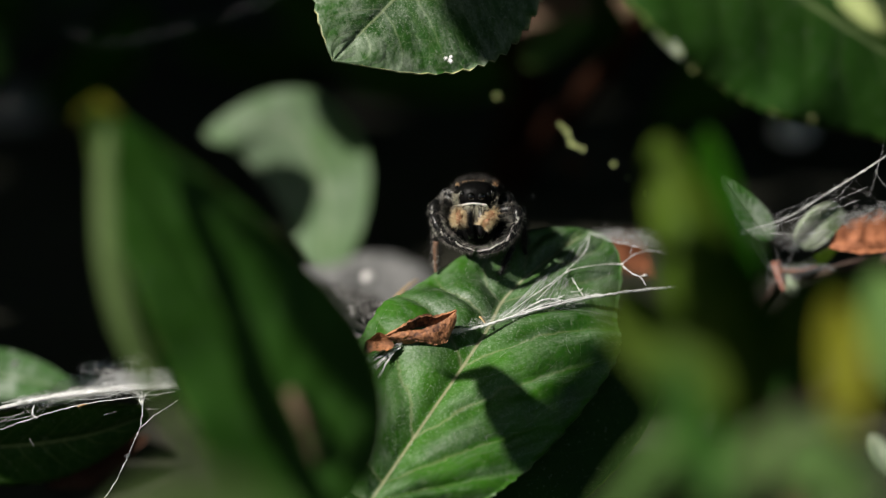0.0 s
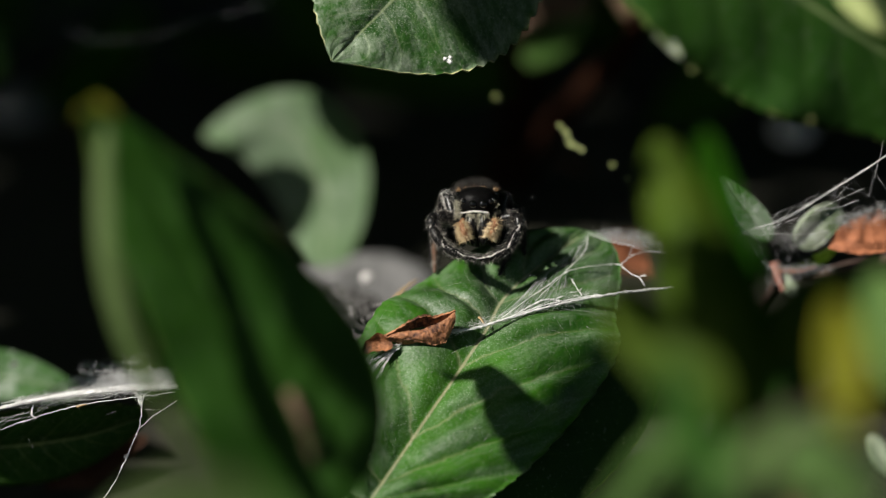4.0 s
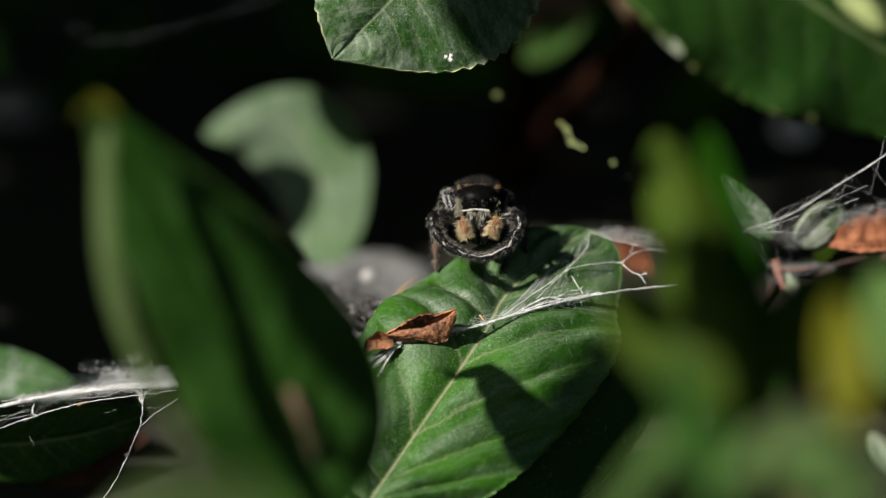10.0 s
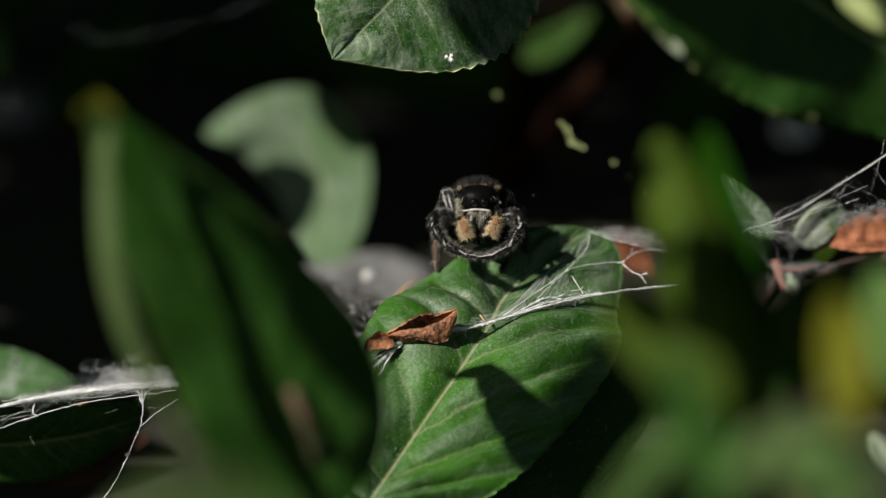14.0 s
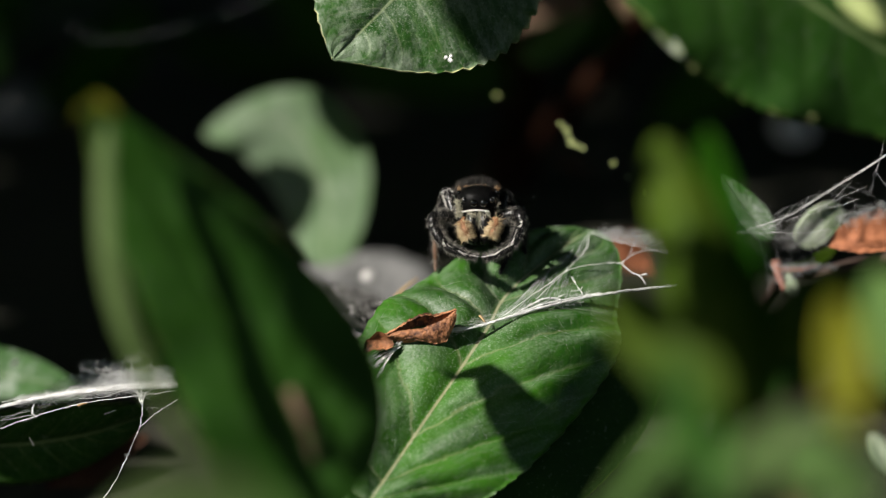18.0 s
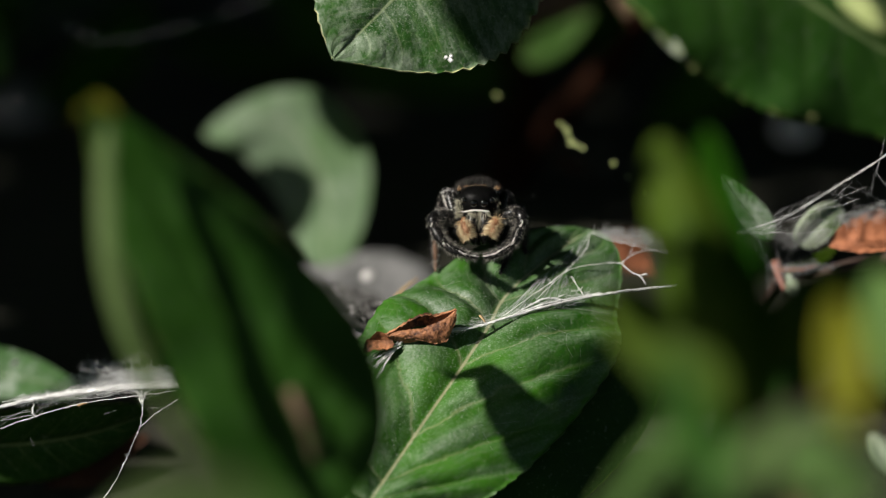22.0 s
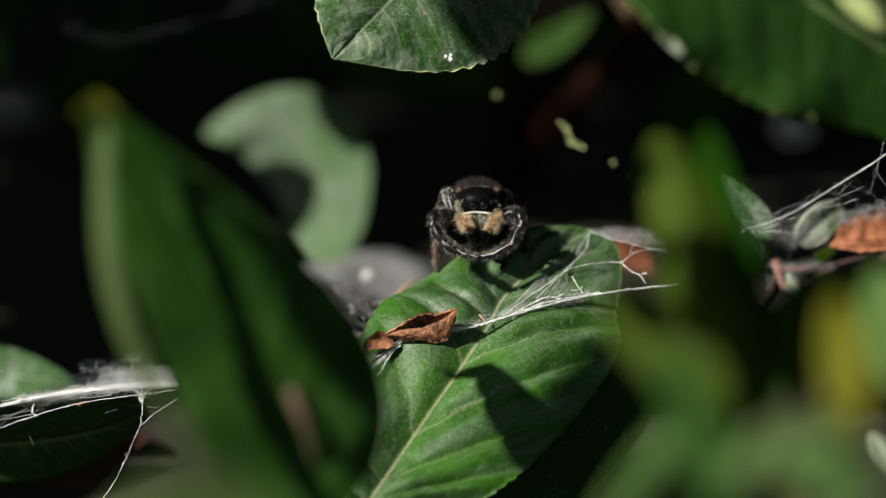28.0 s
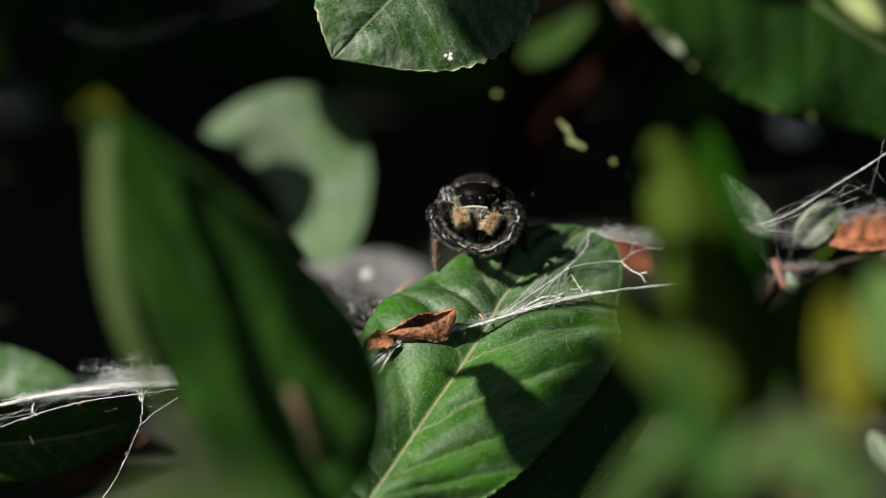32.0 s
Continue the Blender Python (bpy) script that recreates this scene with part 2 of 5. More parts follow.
PALP_SKIN = rough_material("palp_skin", (0.12, 0.05, 0.025), (0.32, 0.16, 0.08), 900.0, 0.6, 0.4, 0.0001)
FOOT = rough_material("brown_foot", (0.07, 0.035, 0.02), (0.18, 0.1, 0.065), 900.0, 0.6, 0.4, 0.0001)
HEAD_GLOSS = rough_material("glossy_black_head", (0.0015, 0.0015, 0.0015), (0.004, 0.004, 0.004), 1300.0, 0.38, 0.3, 0.0002, spec=0.05)
BLACK = rough_material("black_cuticle", (0.003, 0.003, 0.003), (0.009, 0.0085, 0.009), 900.0, 0.28, 0.4, 0.0001, spec=0.22)
EYE_GLOSS, _nt, _b = node_mat("eye_lens")
_b.inputs["Base Color"].default_value = (0.002, 0.002, 0.002, 1)
_b.inputs["Roughness"].default_value = 0.1
_b.inputs["Specular IOR Level"].default_value = 0.5
HAIR_GREY = hair_material("grey_black_hair", (0.007, 0.0065, 0.006), (0.012, 0.011, 0.01), (0.026, 0.023, 0.02), (0.13, 0.115, 0.1), (0.66, 0.62, 0.55))
HAIR_PALE = hair_material("pale_grey_hair", (0.2, 0.19, 0.17), (0.55, 0.53, 0.5), (0.8, 0.78, 0.74))
HAIR_DARK = hair_material("black_hair", (0.005, 0.005, 0.005), (0.009, 0.008, 0.008), (0.02, 0.019, 0.018), (0.12, 0.11, 0.1), spec=0.1)
HAIR_WHITE = hair_material("white_hair", (0.58, 0.56, 0.52), (0.88, 0.86, 0.82))
HAIR_OCHRE = hair_material("ochre_hair", (0.34, 0.22, 0.11), (0.5, 0.38, 0.22), (0.64, 0.56, 0.38))
HAIR_ORANGE = hair_material("orange_hair", (0.03, 0.018, 0.01), (0.36, 0.2, 0.09), (0.62, 0.48, 0.3))
HAIR_OLIVE = hair_material("olive_grey_hair", (0.1, 0.09, 0.05), (0.3, 0.28, 0.2), (0.5, 0.48, 0.4))


# ---- mesh builders ----
def mesh_of(name, verts, faces, mat, uvs=None, smooth=True):
    """One mesh from computed vertices (millimetres) and faces."""
    me = bpy.data.meshes.new(name)
    me.from_pydata([Vector(v) * MM for v in verts], [], faces)
    if uvs is not None:
        lay = me.uv_layers.new(name="UVMap")
        idx = np.empty(len(me.loops), dtype=np.int32)
        me.loops.foreach_get("vertex_index", idx)
        lay.data.foreach_set("uv", np.asarray(uvs, dtype=np.float32)[idx].ravel())
    if smooth:
        me.polygons.foreach_set("use_smooth", [True] * len(me.polygons))
    me.materials.append(mat)
    me.update()
    return me


def part(name, me, parent, label="", kind="", at=None):
    ob = new(name, me)
    ob.parent = parent
    if at is not None:
        ob.location = Vector(at) * MM
    return tagged(ob, label, kind=kind)


def thing(name, label, category, group="", kind="", at=(0, 0, 0)):
    ob = new(name)
    ob.empty_display_size = 0.005
    ob.location = Vector(at) * MM
    return tagged(ob, label, category, group, kind)


def spline(points, n):
    """n points on a smooth curve through the given ones."""
    p = [np.array(q, float) for q in points]
    p = [2 * p[0] - p[1]] + p + [2 * p[-1] - p[-2]]
    seg = len(p) - 3
    out = []
    for i in range(n):
        s = i / (n - 1) * seg
        k = min(int(s), seg - 1)
        f = s - k
        a, b, c, d = p[k:k + 4]
        out.append(0.5 * (2 * b + (c - a) * f + (2 * a - 5 * b + 4 * c - d) * f * f + (3 * b - a - 3 * c + d) * f ** 3))
    return np.array(out)


def unit(v):
    v = np.asarray(v, float)
    return v / (np.linalg.norm(v) + 1e-12)


def tube(verts, faces, path, radii, sides=8, flat=1.0, caps=True):
    """Adds a tube along a path to vertex and face lists."""
    base = len(verts)
    n = len(path)
    path = np.asarray(path, float)
    ref = np.array((0.31, 0.2, 0.93))
    for i in range(n):
        t = unit(path[min(i + 1, n - 1)] - path[max(i - 1, 0)])
        a = np.cross(t, ref)
        if np.linalg.norm(a) < 0.1:
            a = np.cross(t, (1, 0, 0))
        a = unit(a)
        b = np.cross(t, a)
        r = radii[i] if hasattr(radii, "__len__") else radii
        for k in range(sides):
            w = 2 * math.pi * k / sides
            verts.append(path[i] + a * math.cos(w) * r + b * math.sin(w) * r * flat)
    for i in range(n - 1):
        for k in range(sides):
            q = base + i * sides
            faces.append((q + k, q + (k + 1) % sides, q + sides + (k + 1) % sides, q + sides + k))
    if caps:
        faces.append(tuple(base + k for k in reversed(range(sides))))
        faces.append(tuple(base + (n - 1) * sides + k for k in range(sides)))


def blob(verts, faces, centre, radii, turn=None, nu=16, nv=10, power=1.0, lump=0.0):
    """Adds a (super)ellipsoid."""
    base = len(verts)
    c = np.array(centre, float)
    for j in range(nv + 1):
        th = math.pi * j / nv
        for i in range(nu):
            ph = 2 * math.pi * i / nu
            d = np.array((math.sin(th) * math.cos(ph), math.sin(th) * math.sin(ph), math.cos(th)))
            d = np.sign(d) * np.abs(d) ** power
            q = d * np.array(radii)
            if lump:
                q = q * (1 + lump * noise.noise(Vector(d * 1.7 + c * 0.37)))
            if turn is not None:
                q = np.array(turn @ Vector(q))
            verts.append(c + q)
    for j in range(nv):
        for i in range(nu):
            a = base + j * nu + i
            b = base + j * nu + (i + 1) % nu
            faces.append((a, a + nu, b + nu, b))


def hairs(verts, faces, roots, ways, length, radius, rnd, droop=0.0, spread=0.35):
    """Adds thin tapering bristles."""
    for p, d in zip(roots, ways):
        L = length * rnd.uniform(0.55, 1.25)
        d = unit(np.array(d) + spread * np.array((rnd.gauss(0, 1), rnd.gauss(0, 1), rnd.gauss(0, 1))))
        a = unit(np.cross(d, (0.3, 0.5, 0.81)))
        b = np.cross(d, a)
        k = len(verts)
        p = np.array(p)
        midp = p + d * L * 0.55
        tip = p + d * L + np.array((0, 0, -droop * L))
        for q, r in ((p, radius), (midp, radius * 0.7)):
            for w in (0.0, 2.1, 4.2):
                verts.append(q + (a * math.cos(w) + b * math.sin(w)) * r)
        verts.append(tip)
        for i in range(3):
            j = (i + 1) % 3
            faces.append((k + i, k + j, k + 3 + j, k + 3 + i))
            faces.append((k + 3 + i, k + 3 + j, k + 6))


TOWARDS_LIGHT = np.array((-0.25, -0.55, 0.8))


def leaf_mesh(name, points, side, half, mat, half_right=None, side_tip=None, peak=1.0, blunt=0.7, teeth=34, tooth=0.35,
              fold=8.0, curl=0.0, wave=0.0, bulge=0.22, nu=120, nv=22, thick=0.28, veins=9, seed=1, waves=3.0, left_power=1.0):
    """A leaf blade along a curved midrib: serrated outline, folded or curled section, quilted between its veins."""
    rnd = random.Random(seed)
    c = spline(points, nu + 1)
    s0, s1 = unit(side), unit(side_tip if side_tip is not None else side)
    hl, hr = half, half_right or half
    ph = [rnd.uniform(0, 6.28) for _ in range(4)]
    top, uvs, nrm = [], [], []
    for i in range(nu + 1):
        u = i / nu
        t = unit(c[min(i + 1, nu)] - c[max(i - 1, 0)])
        s = unit(s0 * (1 - u) + s1 * u)
        n = unit(np.cross(t, s))
        if n @ TOWARDS_LIGHT < 0:
            n = -n
        w = max(0.0, math.sin(math.pi * min(1, max(0, u)) ** peak)) ** blunt
        w = max(w, 0.02)
        for j in range(nv + 1):
            v = 2 * j / nv - 1
            h = hl if v < 0 else hr
            a = abs(v)
            saw = (u * teeth + (0.3 if v < 0 else 0) + 0.35 * noise.noise(Vector((u * teeth * 0.35, seed, j)))) % 1.0
            reach = 1 + (tooth / h) * (saw if saw < 0.8 else (1 - saw) * 4) * max(0, a - 0.85) / 0.15 * (1 if 0.04 < u < 0.99 else 0)
            d = a * (w ** left_power if v < 0 else w) * h * reach
            p_ = (u * veins - a * 1.7) % 1.0
            quilt = bulge * (math.sin(math.pi * ((p_ + 0.5) % 1.0))) ** 0.55 * min(1, a * 4) * (1 - a ** 4) * min(1, 2 * w) ** 2
            z = d * math.tan(radians(fold)) - curl * d * d / h + quilt - 0.18 * math.exp(-(v / 0.05) ** 2)
            z += wave * a * a * math.sin(waves * 2 * math.pi * u + ph[0] + (1.5 if v < 0 else 0)) * w
            q = c[i] + s * math.copysign(d, v) + n * z
            q = q + n * 0.25 * noise.noise(Vector(q * 0.22))
            top.append(q)
            nrm.append(n)
            uvs.append((u, j / nv))
    m = len(top)
    verts = top + [p - n * thick for p, n in zip(top, nrm)]
    row = nv + 1
    faces = []
    for i in range(nu):
        for j in range(nv):
            a = i * row + j
            faces.append((a, a + 1, a + row + 1, a + row))
            faces.append((m + a, m + a + row, m + a + row + 1, m + a + 1))
        for j in (0, nv):
            a = i * row + j
            faces.append((a, a + row, m + a + row, m + a))
    for i in (0, nu):
        for j in range(nv):
            a = i * row + j
            faces.append((a, a + 1, m + a + 1, m + a))
    return mesh_of(name, verts, faces, mat, uvs + uvs)


# ---- ground ----
def ground_sheet():
    """Uneven soil under the shrub, running out flat to the horizon."""
    xs = [-60000, -6000, -1200] + list(np.linspace(-420, 420, 85)) + [1200, 6000, 60000]
    ys = [-60000, -6000, -1500] + list(np.linspace(-420, 700, 113)) + [1500, 6000, 60000]
    verts, faces = [], []
    for y in ys:
        for x in xs:
            near = max(0.0, 1 - max(abs(x), abs(y - 140)) / 620)
            z = 5 * noise.noise(Vector((x * 0.012, y * 0.012, 0))) + 2.2 * noise.noise(Vector((x * 0.05, y * 0.05, 3))) + 1.0 * noise.noise(Vector((x * 0.13, y * 0.13, 7)))
            verts.append((x, y, z * min(1, near * 3) - 3))
    w = len(xs)
    for j in range(len(ys) - 1):
        for i in range(w - 1):
            a = j * w + i
            faces.append((a, a + 1, a + w + 1, a + w))
    ob = new("ground", mesh_of("ground", verts, faces, SOIL))
    return tagged(ob, "dark crumbly garden soil under the shrub", "ground", kind="structure")


ground_sheet()


def stone(centre, radii, seed, label, turn=0.0, mat=STONE):
    v, f = [], []
    blob(v, f, (0, 0, 0), radii, Euler((0.2, 0.1, turn)).to_matrix(), 22, 14, 0.85)
    out = []
    for p in v:
        q = Vector(p) * 0.16 + Vector((seed * 3.1, 0, 0))
        out.append(np.array(p) * (1 + 0.22 * noise.noise(q) + 0.09 * noise.noise(q * 3.1)))
    ob = new("stone", mesh_of("stone", out, f, mat))
    ob.location = Vector(centre) * MM
    return tagged(ob, label, "stone", "stones on the ground")


stone((-9.1, 57.5, 1.1), (12, 7, 8.2), 1, "broad rough grey stone lying in the soil behind the leaf", 0.3)
stone((45.8, 127.7, 8.0), (2.6, 2.2, 1.8), 4, "grey stone lying deep under the shrub", 0.4, PEBBLE)
stone((-7.9, 36.0, 13.3), (0.55, 0.55, 0.5), 7, "small pale pebble on the grey stone", 0.1, PEBBLE)
stone((-6.3, 10.0, 16.7), (0.32, 0.3, 0.3), 8, "tiny whitish pebble in the grit", 0.1, PEBBLE)
stone((-51.6, 91.4, 19.5), (0.14, 0.14, 0.13), 9, "tiny pale grain on a dark stem far under the shrub", 0.2, PEBBLE)
stone((-62.6, 179.0, -1.5), (5, 5, 4), 5, "small grey stone far under the shrub", 0.2)


def crumbs():
    """A heap of soil crumbs and grit beside the big leaf."""
    rnd = random.Random(5)
    v, f = [], []
    c = np.array((-8.2, 18.6, 10.3))
    for _ in range(760):
        th, ph = rnd.uniform(0, 6.283), rnd.uniform(0, 1.5)
        d = np.array((math.cos(th) * math.sin(ph), math.sin(th) * math.sin(ph), math.cos(ph)))
        r = rnd.choice((0.2, 0.22, 0.25, 0.3, 0.4, 0.6)) * rnd.uniform(0.7, 1.2)
        blob(v, f, c + d * np.array((5.2, 4.6, 4.6)), (r, r * rnd.uniform(0.6, 1), r * 0.75), None, 7, 5, 1.0, 0.6)
    blob(v, f, c, (5.1, 4.5, 4.5), None, 24, 14, 1.0, 0.3)
    blob(v, f, c - np.array((0, 0, 9)), (6.5, 6, 9), None, 24, 14, 1.0, 0.3)
    for c, size, count in (((-10.0, 21.2, 12.4), (5.0, 3.0, 2.4), 420), ((-7.2, 11.8, 15.9), (2.6, 2.0, 1.5), 200), ((-11.9, 35.2, 10.5), (5.5, 3.0, 1.6), 300)):
        c = np.array(c)
        blob(v, f, c, size, None, 24, 14, 1.0, 0.4)
        blob(v, f, c - np.array((0, 0, 9)), (size[0], size[1], 9), None, 24, 10, 1.0, 0.3)
        for _ in range(count):
            th, ph = rnd.uniform(0, 6.283), rnd.uniform(0, 1.5)
            d = np.array((math.cos(th) * math.sin(ph), math.sin(th) * math.sin(ph), math.cos(ph)))
            r = rnd.choice((0.16, 0.2, 0.22, 0.3, 0.45)) * rnd.uniform(0.7, 1.2)
            blob(v, f, c + d * np.array(size), (r, r * rnd.uniform(0.6, 1), r * 0.75), None, 6, 4, 1.0, 0.6)
    ob = new("grit", mesh_of("grit", v, f, GRIT))
    return tagged(ob, "loose grey grit and soil crumbs", "grit", kind="stuff")


crumbs()


# ---- the shrub ----
shrub = thing("evergreen_shrub", "low evergreen shrub with serrated glossy green leaves", "shrub", at=(0, 60, 0))


def shrub_leaf(points, side, half, mat, label, name="leaf", **kw):
    off = np.array((0, 60, 0))
    pts = [np.array(p) - off for p in points]
    return part(name, leaf_mesh(name, pts, side, half, mat, **kw), shrub, label)


def stem(points, r0, r1, mat, label="", name="branch", knots=0.12, n=30, sides=10):
    off = np.array((0, 60, 0))
    path = spline([np.array(p) - off for p in points], n)
    v, f = [], []
    rr = [(r0 + (r1 - r0) * i / (n - 1)) * (1 + knots * noise.noise(Vector(path[i] * 0.35))) for i in range(n)]
    tube(v, f, path, rr, sides)
    return part(name, mesh_of(name, v, f, mat), shrub, label)


# the big leaf that carries the spider
big_leaf = shrub_leaf([(-10.8, -25.9, 2.6), (-7.6, -19.8, 6.1), (-4.4, -14.8, 9.5), (3.5, -4.1, 18.3), (6.5, 1.9, 21.5), (14.0, 10.2, 25.4)],
                      (0.98, 0.21, -0.06), 10.6, LEAF_BIG, "large glossy green serrated leaf carrying the spider", half_right=12.6, side_tip=(0.96, -0.20, -0.19),
                      peak=1.28, blunt=0.55, teeth=32, tooth=0.3, fold=9, curl=0.26, wave=0.9, bulge=0.95, nu=170, nv=44, veins=10, left_power=1.12)
# leaf hanging into the top of the view
shrub_leaf([(12.5, 20.7, 64.5), (4.1, 13.4, 56.8), (-4.5, 4.2, 49.5), (-10.2, -1.2, 44.6)], (0.86, -0.03, -0.51), 7.4, LEAF_SHEEN,
           "dusty green leaf with painted grey sheen and a toothed rim hanging down", half_right=11.2, peak=1.3, blunt=0.85, teeth=24, tooth=0.6, fold=3, curl=0.16, wave=0.4, bulge=0.28, nu=220, nv=40)
# broad leaf in the upper right
shrub_leaf([(10.2, -30.3, 71.2), (21.2, -29.6, 62.5), (31.1, -27.3, 55.3), (38.3, -25.5, 50.4), (53.1, -20.8, 41.2)], (0.57, 0.31, 0.76), 10.2, LEAF_RICH,
           "broad deep green leaf with pale teeth along its rim", peak=0.85, blunt=0.55, teeth=26, tooth=0.5, fold=4, wave=0.7, bulge=0.3, nu=140, nv=26)
shrub_leaf([(16.3, -31.9, 57.7), (17.4, -32.4, 55.6), (18.4, -32.9, 53.8), (20.1, -33.5, 51.7)], (0.80, 0.25, 0.54), 0.5, LEAF_BUD,
           "pale rim of the broad leaf", name="leaf_rim", peak=0.9, blunt=0.5, teeth=8, tooth=0.2, fold=-15, bulge=0.05, nu=50, nv=10)
# folded leaf standing in front on the left
shrub_leaf([(-9.3, -60.7, 19.7), (-14.1, -59.8, 30.6), (-20.0, -58.9, 41.8), (-26.5, -58.8, 53.6)], (0.82, 0.31, 0.48), 6.2, LEAF_DARK,
           "upright folded dark green leaf with a pale rim", half_right=9.1, peak=0.55, blunt=0.88, left_power=0.5, teeth=30, tooth=0.3, fold=5, wave=0.4, nu=90, nv=30)
shrub_leaf([(-25.5, -61.9, 54.0), (-25.8, -65.4, 48.4), (-25.2, -68.0, 42.5), (-23.6, -69.5, 37.2), (-20.8, -70.8, 32.0), (-18.5, -70.7, 28.6)], (0.95, -0.25, 0.17), 0.8, LEAF_RIM,
           "pale rolled rim of the upright leaf", name="leaf_rim", peak=0.75, blunt=0.45, teeth=20, tooth=0.1, fold=-20, bulge=0.05, nu=60, nv=10)
shrub_leaf([(-28.0, -64.1, 53.2), (-27.3, -63.9, 54.1), (-26.2, -63.8, 54.6), (-24.6, -64.0, 53.8)], (0.35, 0.30, 0.88), 0.5, LEAF_YELLOW,
           "yellow withered curled leaf tip", name="leaf_tip", peak=0.9, blunt=0.5, teeth=8, tooth=0.1, fold=-20, bulge=0.05, nu=40, nv=10)
# leaves added out of view overhead, only to cast shadows on the big leaf
def shade_leaf(points, away, half, label, name="leaf", **kw):
    """An added unseen leaf, so far towards the sun from the points that it shades."""
    to_sun = np.array(SUN.normalized())
    points = [np.array(p) + away * to_sun for p in points]
    side = np.cross(to_sun, points[-1] - points[0])
    kw = dict(dict(peak=0.9, blunt=0.45, teeth=14, tooth=0.1, fold=4, nu=50, nv=12), **kw)
    return shrub_leaf(points, side, half, LEAF_DEEP, label, name, **kw)


shade_leaf([(13.6, -17.6, 4.0), (9.6, -13.7, 9.0), (6.4, -10.1, 13.6), (3.9, -6.9, 16.6)], 78, 2.3, "unseen leaf added overhead to shade the big leaf", peak=0.62, blunt=0.42)
shade_leaf([(6.0, -8.4, 15.4), (4.0, -7.8, 15.8), (2.2, -7.5, 16.0), (0.2, -7.6, 15.9)], 79, 0.8, "unseen slim leaf added overhead to shade the big leaf", peak=0.7)
shade_leaf([(9.6, -18.6, 5.0), (14.0, -12.3, 9.0), (18.3, -6.2, 12.8), (21.6, -0.3, 16.5)], 150, 4.9, "unseen broad leaf added overhead to shade the big leaf")
shade_leaf([(-20.2, -87.3, 52.1), (-25.1, -87.5, 59.0), (-29.4, -88.7, 66.0), (-34.9, -88.2, 75.4)], 73.5, 2.8, "unseen leaf added overhead to shade the upright leaf")
# added dark leaf: covers the lit soil where there is only black shade
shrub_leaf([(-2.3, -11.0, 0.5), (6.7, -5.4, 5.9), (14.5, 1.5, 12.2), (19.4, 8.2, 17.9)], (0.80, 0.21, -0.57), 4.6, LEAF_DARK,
           "dark leaf added below the big leaf in place of black shade", half_right=7.5, peak=0.9, blunt=0.5, teeth=20, tooth=0.2, fold=4, nu=70, nv=14)
shade_leaf([(-46.8, 6.5, 3.7), (-41.7, 5.6, 4.5), (-36.1, 4.9, 5.5), (-27.2, 5.4, 7.5)], 85, 2.6, "unseen leaf added overhead to shade the low leaf")
shade_leaf([(7.6, 14.0, 58.0), (6.6, 9.0, 52.0), (5.8, 5.5, 47.5), (5.2, 2.5, 43.0)], 150, 4.6, "unseen leaf added overhead to shade the hanging leaf")
shade_leaf([(-3.7, -59.7, 27.3), (-6.4, -58.3, 32.5), (-9.5, -57.9, 37.9), (-13.0, -57.6, 42.8)], 170, 2.9, "unseen leaf added overhead to shade the upright leaf")
# unseen blocker leaves overhead, added to shade the cluster in front
shade_leaf([(26.3, -82.9, 33.5), (22.6, -81.5, 38.6), (19.8, -77.2, 42.9), (17.9, -72.8, 47.9)], 92, 3.1, "unseen leaf added overhead to shade the leaves in front")
shade_leaf([(11.0, -85.3, 47.7), (14.4, -87.8, 46.1), (17.4, -90.2, 44.9), (21.2, -92.8, 42.9)], 99, 1.4, "unseen narrow leaf added overhead to shade the leaves in front")
# more unseen blockers, added to keep the soil dark
shade_leaf([(28.0, 84.0, 0.0), (37.0, 90.0, 0.0), (46.0, 96.0, -1.0), (58.0, 105.0, -2.0)], 150, 8.0, "unseen broad leaf added overhead to shade the soil")
shade_leaf([(42.0, 128.0, -2.0), (52.0, 128.0, -2.0), (60.0, 129.0, -2.0), (72.0, 130.0, -3.0)], 170, 8.0, "unseen broad leaf added overhead to shade the soil")
shade_leaf([(-54.0, 16.0, -4.0), (-46.0, 18.0, -4.0), (-38.0, 20.0, -4.0), (-28.0, 22.0, -4.0)], 100, 5.0, "unseen leaf added overhead to shade the soil")
shade_leaf([(-62.0, 62.0, -2.0), (-54.0, 65.0, -2.0), (-46.0, 69.0, -2.0), (-36.0, 74.0, -2.0)], 120, 6.0, "unseen leaf added overhead to shade the soil")
shade_leaf([(14.0, 35.0, -2.0), (20.0, 39.0, -2.0), (26.0, 43.0, -2.0), (34.0, 49.0, -2.0)], 150, 4.5, "unseen leaf added overhead to shade the soil")
# pale leaf behind, bitten by the shadows of others
shrub_leaf([(-27.4, 73.1, 20.5), (-22.3, 73.5, 22.0), (-17.3, 73.1, 20.5), (-13.5, 70.4, 14.3), (-13.3, 61.8, 5.5)], (0.42, 0.62, 0.66), 6.2, LEAF_PALE,
           "broad pale green leaf in full sun behind", side_tip=(0.93, -0.34, 0.12), half_right=6.2, peak=1.25, blunt=0.55, teeth=20, tooth=0.2, fold=1, wave=0.3, bulge=0.1, nu=80, nv=24)
# unseen blockers overhead, added to bite shadows out of the pale leaf
shade_leaf([(-23.7, 66.3, 10.6), (-21.8, 68.0, 13.1), (-19.8, 69.6, 15.1), (-16.6, 71.2, 17.2)], 62, 3.5, "unseen leaf added overhead to shade the pale leaf", peak=0.9)
shade_leaf([(-13.2, 74.8, 26.9), (-11.6, 73.9, 23.7), (-9.9, 73.1, 20.6), (-7.7, 72.2, 17.1)], 62, 2.9, "unseen small leaf added overhead to shade the pale leaf")
